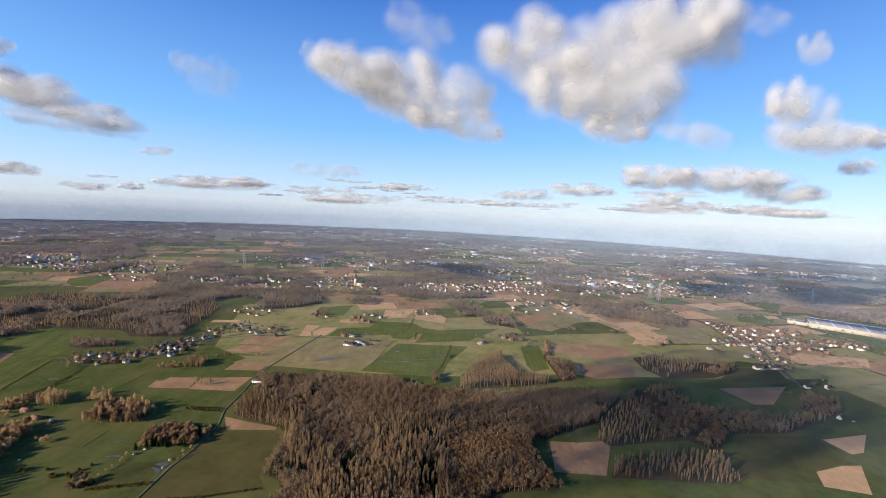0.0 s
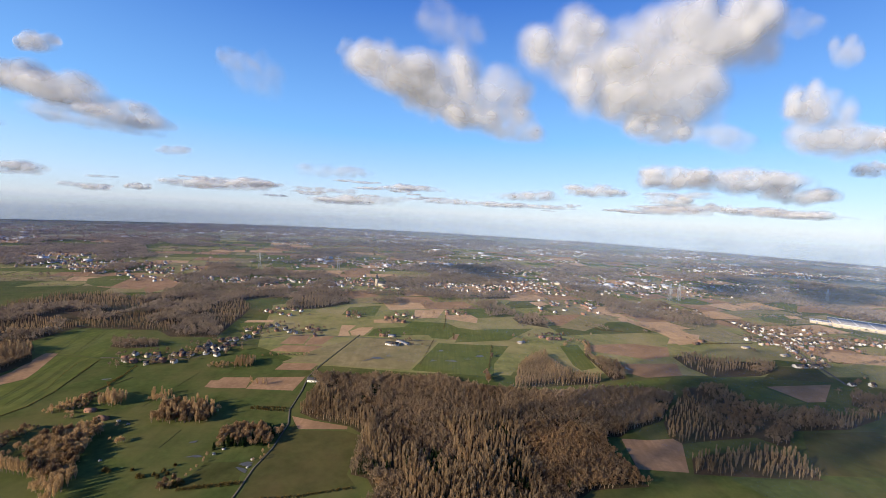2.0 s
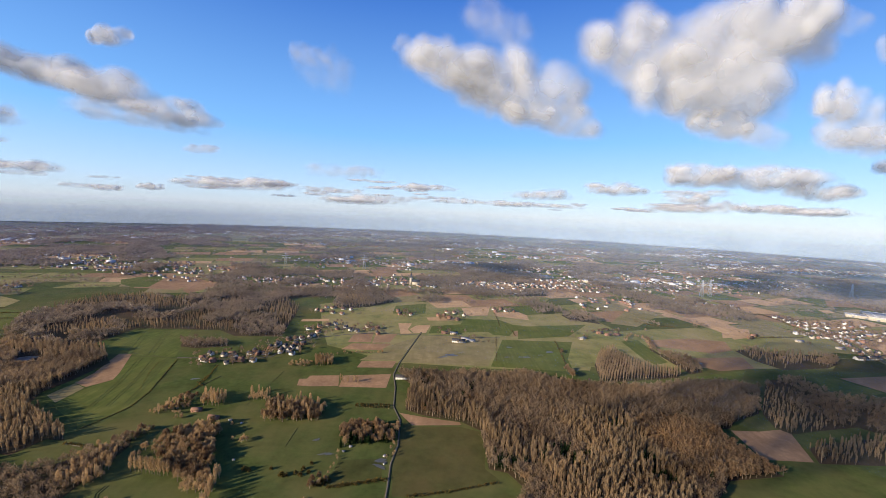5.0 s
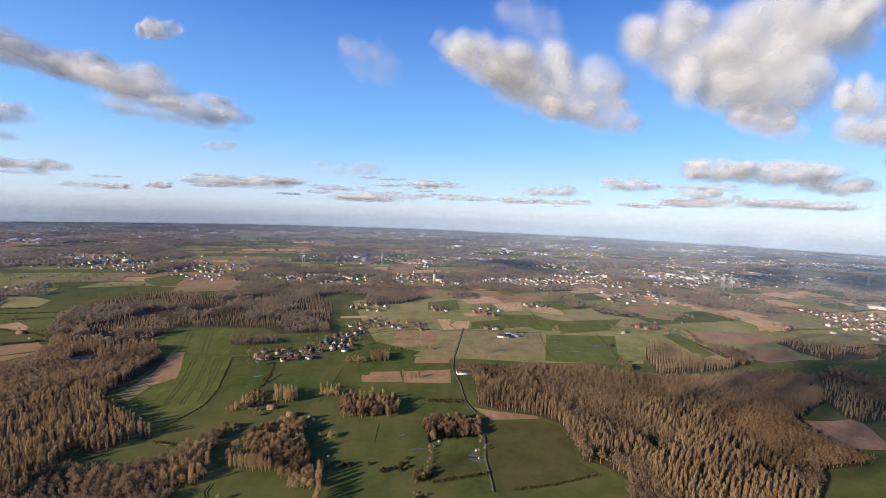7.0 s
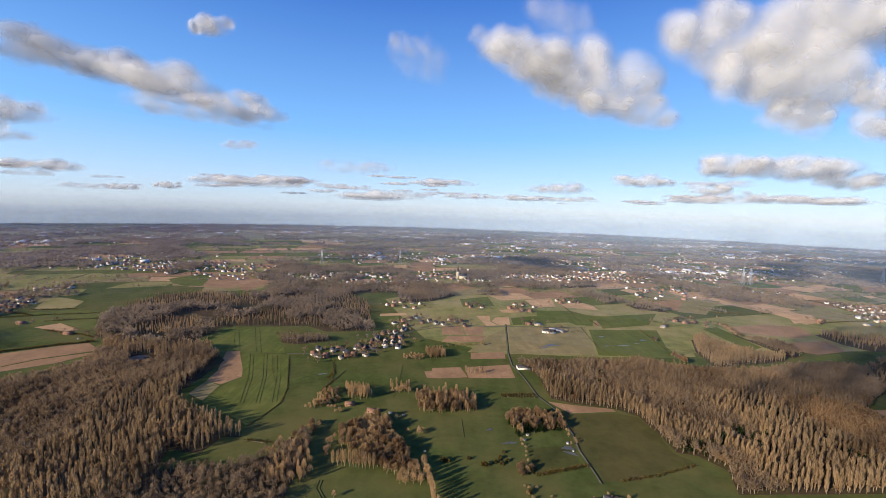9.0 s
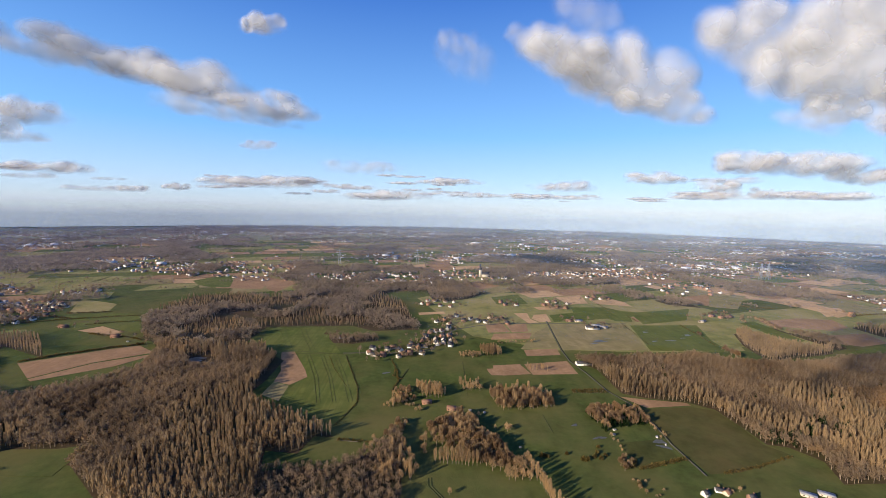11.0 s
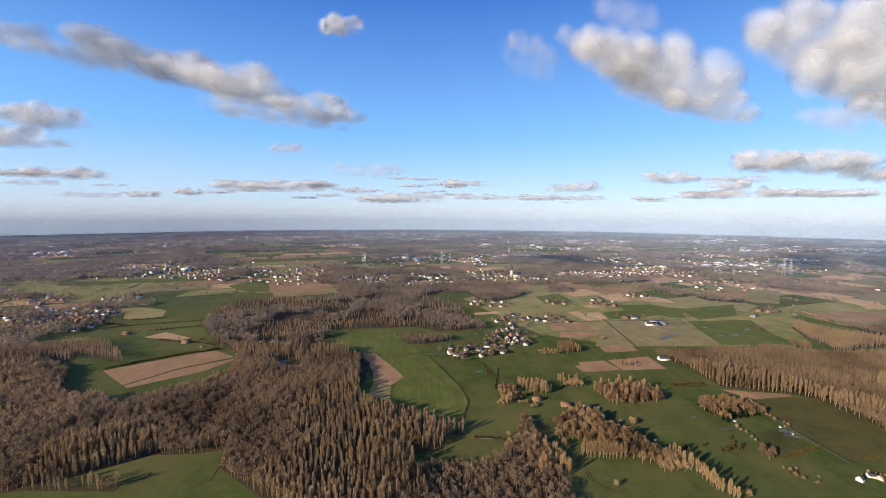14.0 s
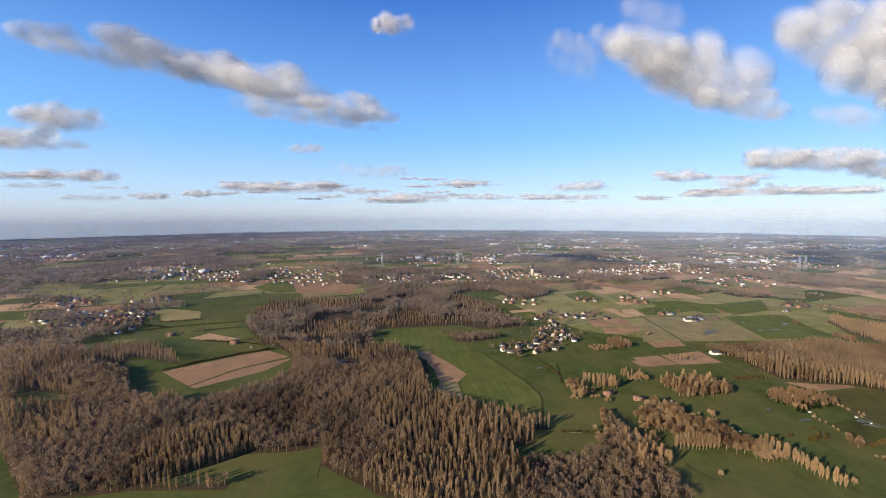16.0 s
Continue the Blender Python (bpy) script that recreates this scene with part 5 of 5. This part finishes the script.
for h, x, y, t in ((0, 68, 240, 20), (5, 80, 243, -15), (6, 83, 241, 30), (4, 95, 236, 10), (0, 742, 493, 10), (5, 776, 534, 10), (0, 804, 535, 5), (0, 739, 449, 40), (1, -218, 547, 20), (1, -174, 489, 20)):
    put(HOUSES[h], x, y, t, "farm buildings")


def warehouse(x, y, lx, ly, h, turn):
    """A vast flat-roofed hall with a parapet and roof lights."""
    root = new("warehouse")
    root.matrix_basis = pose(x, y, float(ground_z(x, y)), 0, 0, turn)
    part("wall", *box_vf(-lx / 2, lx / 2, -ly / 2, ly / 2, -0.5, h), M["cream"], root)
    part("roof", *box_vf(-lx / 2 + 0.6, lx / 2 - 0.6, -ly / 2 + 0.6, ly / 2 - 0.6, h - 0.2, h + 0.25), M["greyroof"], root, "pale grey flat roof")
    for s in (-1, 1):
        part("parapet", *box_vf(-lx / 2 - 0.1, lx / 2 + 0.1, s * ly / 2 - 0.3, s * ly / 2 + 0.3, h - 0.4, h + 0.6), M["metal"], root, "white parapet")
    for k in range(max(2, int(lx / 25))):
        u = -lx / 2 + lx * (k + 0.5) / max(2, int(lx / 25))
        part("roof_light", *box_vf(u - 1, u + 1, -ly * 0.4, ly * 0.4, h + 0.2, h + 0.6), M["metal"], root, "long white roof light")
        part("dock_door", *box_vf(u - 2, u + 2, -ly / 2 - 0.12, -ly / 2 + 0.1, 0, 4), M["greyroof"], root, "grey loading door")
    tagged(root, "large white industrial hall with a pale flat roof", "warehouse", "industrial halls")


for x, y, lx, ly, h, t in ((1145, 867, 130, 80, 8, -35), (1069, 897, 44, 26, 6, -35), (614, 1251, 110, 36, 6, 5), (683, 1235, 60, 30, 6, 8), (452, 1293, 45, 26, 6, 0), (374, 1292, 55, 26, 6, -8),
                           (330, 1345, 70, 30, 6, -8), (268, 1371, 60, 30, 6, -10), (210, 1471, 70, 30, 6, -10), (152, 1541, 60, 30, 6, -8), (98, 1505, 40, 26, 6, 0)):
    warehouse(x, y, lx, ly, h, t)

# church of the far village
church = new("church")
church.location = (42, 1063, 0)
part("tower", *box_vf(-3.5, 3.5, -3.5, 3.5, -0.5, 19), M["cream"], church)
part("spire", [(-3.8, -3.8, 19), (3.8, -3.8, 19), (3.8, 3.8, 19), (-3.8, 3.8, 19), (0, 0, 36)], [(0, 1, 4), (1, 2, 4), (2, 3, 4), (3, 0, 4)], M["slate"], church)
part("nave", *box_vf(3.5, 24, -5, 5, -0.5, 8), M["cream"], church)
part("nave_roof", [(3.4, -5.6, 7.6), (24.4, -5.6, 7.6), (24.4, 5.6, 7.6), (3.4, 5.6, 7.6), (3.4, 0, 14), (24.4, 0, 14)], [(0, 1, 5), (0, 5, 4), (2, 3, 4), (2, 4, 5), (3, 0, 4), (1, 2, 5)], M["slate"], church)
tagged(church, "pale stone village church with a dark spire", "church")


# lattice pylon
def strut(p, q, w):
    p, q = Vector(p), Vector(q)
    d = (q - p).normalized()
    a = d.cross(Vector((0.3, 0.7, 0.2))).normalized() * w
    b = d.cross(a).normalized() * w
    v = [x + s * a + t * b for x in (p, q) for s, t in ((-1, -1), (1, -1), (1, 1), (-1, 1))]
    return [tuple(c) for c in v], [(0, 1, 5, 4), (1, 2, 6, 5), (2, 3, 7, 6), (3, 0, 4, 7), (0, 3, 2, 1), (4, 5, 6, 7)]


def pylon(x, y, h, turn):
    root = new("power_pylon")
    root.matrix_basis = pose(x, y, 0, 0, 0, turn)
    for sx in (-1, 1):
        for sy in (-1, 1):
            part("leg", *strut((sx * 4, sy * 4, -0.5), (sx * 0.6, sy * 0.6, h), 0.28), M["steel"], root)
    for k in range(6):
        z0, z1 = h * k / 6, h * (k + 1) / 6
        w0, w1 = 4 - 3.4 * k / 6, 4 - 3.4 * (k + 1) / 6
        for s in (-1, 1):
            part("brace", *strut((-w0, s * w0, z0), (w1, s * w1, z1), 0.14), M["steel"], root)
            part("brace", *strut((s * w0, -w0, z0), (s * w1, w1, z1), 0.14), M["steel"], root)
    for z, w in ((h * 0.66, 9), (h * 0.79, 11), (h * 0.92, 8)):
        part("cross_arm", *strut((-w, 0, z), (w, 0, z), 0.34), M["steel"], root)
        for s in (-1, 1):
            part("insulator", *strut((s * w, 0, z), (s * w, 0, z - 2.2), 0.16), M["slate"], root)
    tagged(root, "grey steel lattice power pylon in the fields", "pylon", "power pylons")


for x, y, h in ((825, 1075, 46), (851, 1081, 46), (1310, 1149, 44), (-127, 1309, 46), (-367, 1272, 46)):
    pylon(x, y, h, 20)

# distant villages, too far to count
SP = []
centres = [(-852, 1181, 260, 120, 70), (-642, 1116, 260, 90, 60), (-380, 1032, 240, 80, 60), (-235, 1028, 160, 60, 40), (42, 1063, 200, 70, 60), (194, 1105, 200, 60, 40), (320, 1128, 160, 40, 30), (451, 1101, 160, 40, 30), (550, 1179, 240, 70, 40), (767, 1256, 260, 120, 70),
           (1008, 1308, 300, 140, 70), (1259, 1400, 300, 140, 60), (494, 1463, 400, 200, 110), (172, 1463, 300, 200, 90), (-138, 1477, 300, 150, 60), (-1075, 1324, 350, 150, 60), (512, 914, 90, 60, 14), (620, 976, 120, 60, 18), (720, 972, 120, 40, 14)]
for k in range(70):
    r, a = math.sqrt(rng.uniform(1450 ** 2, 3850 ** 2)), rng.uniform(-0.86, 0.86)
    centres.append((r * math.sin(a), r * math.cos(a), rng.uniform(120, 420), rng.uniform(60, 160), int(rng.uniform(30, 95))))
for x, y, sx, sy, n in centres:
    n = int(n * 1.5)
    SP.append(np.column_stack([x + rng.normal(size=n) * sx * 0.5, y + rng.normal(size=n) * sy * 0.5]))
SP = np.concatenate(SP)
SP = np.concatenate([SP[(np.hypot(SP[:, 0], SP[:, 1]) < EDGE - 40) & ~near_zone(SP)], np.array(outlying)])
vv, ff, mi, o = [], [], [], 0
WALLS = ["white", "white", "cream", "brick", "metal"]
mats = [M[k] for k in ("white", "cream", "brick", "metal", "tile", "slate", "greyroof")]
for x, y in SP:
    lx, ly, e = rng.uniform(6, 9), rng.uniform(4.6, 6), rng.uniform(2.4, 3.6)
    big = rng.random() < 0.02 and np.hypot(x, y) > 1350
    if big:
        lx, ly, e = rng.uniform(20, 45), rng.uniform(14, 22), rng.uniform(5, 7)
    a, b, rg = lx / 2, ly / 2, e + (0.5 if big else 2.3)
    t = rng.uniform(0, 3.14)
    v = np.array([(-a, -b, -1), (a, -b, -1), (a, b, -1), (-a, b, -1), (-a, -b, e), (a, -b, e), (a, b, e), (-a, b, e), (-a, 0, rg), (a, 0, rg)])
    c, s = math.cos(t), math.sin(t)
    q = np.column_stack([v[:, 0] * c - v[:, 1] * s + x, v[:, 0] * s + v[:, 1] * c + y, v[:, 2] + float(ground_z(x, y))])
    vv.append(q)
    f = [(0, 1, 5), (0, 5, 4), (2, 3, 7), (2, 7, 6), (1, 2, 6), (1, 6, 5), (3, 0, 4), (3, 4, 7), (4, 8, 7), (5, 6, 9), (4, 5, 9), (4, 9, 8), (6, 7, 8), (6, 8, 9)]
    ff += [tuple(i + o for i in w) for w in f]
    wall, roof = (3, int(rng.choice([3, 6]))) if big else (int(rng.choice([0, 0, 1, 2, 2])), int(rng.choice([4, 4, 5, 5, 6])))
    mi += [wall] * 10 + [roof] * 4
    o += 10
tagged(new("distant_houses", mesh_from("distant_houses", np.concatenate(vv), ff, mats, mi)), "distant white and brick village houses", "houses", kind="stuff")

# garden trees round the villages
gard = np.array([(x + rng.normal() * 11, y + rng.normal() * 11) for x, y in built if y > 480 for _ in range(4 if x * x + y * y < 760 ** 2 else 3)])
ok = np.ones(len(gard), bool)
bl = np.array(built)
for k, g in enumerate(gard):
    ok[k] = np.min(np.hypot(bl[:, 0] - g[0], bl[:, 1] - g[1])) > 5.0
stand("garden_trees", "small leafless trees and shrubs in village gardens", gard[ok], [lean_broad(190 + s, 32, 8.5, 3.3, 0.42) for s in range(4)], "broad", (0.5, 1.15), "trees")
gard = SP[rng.random(len(SP)) < 0.65] + rng.normal(size=(1, 2))
gard = gard + rng.normal(size=gard.shape) * 16
gard = gard[np.hypot(gard[:, 0], gard[:, 1]) < EDGE - 40]
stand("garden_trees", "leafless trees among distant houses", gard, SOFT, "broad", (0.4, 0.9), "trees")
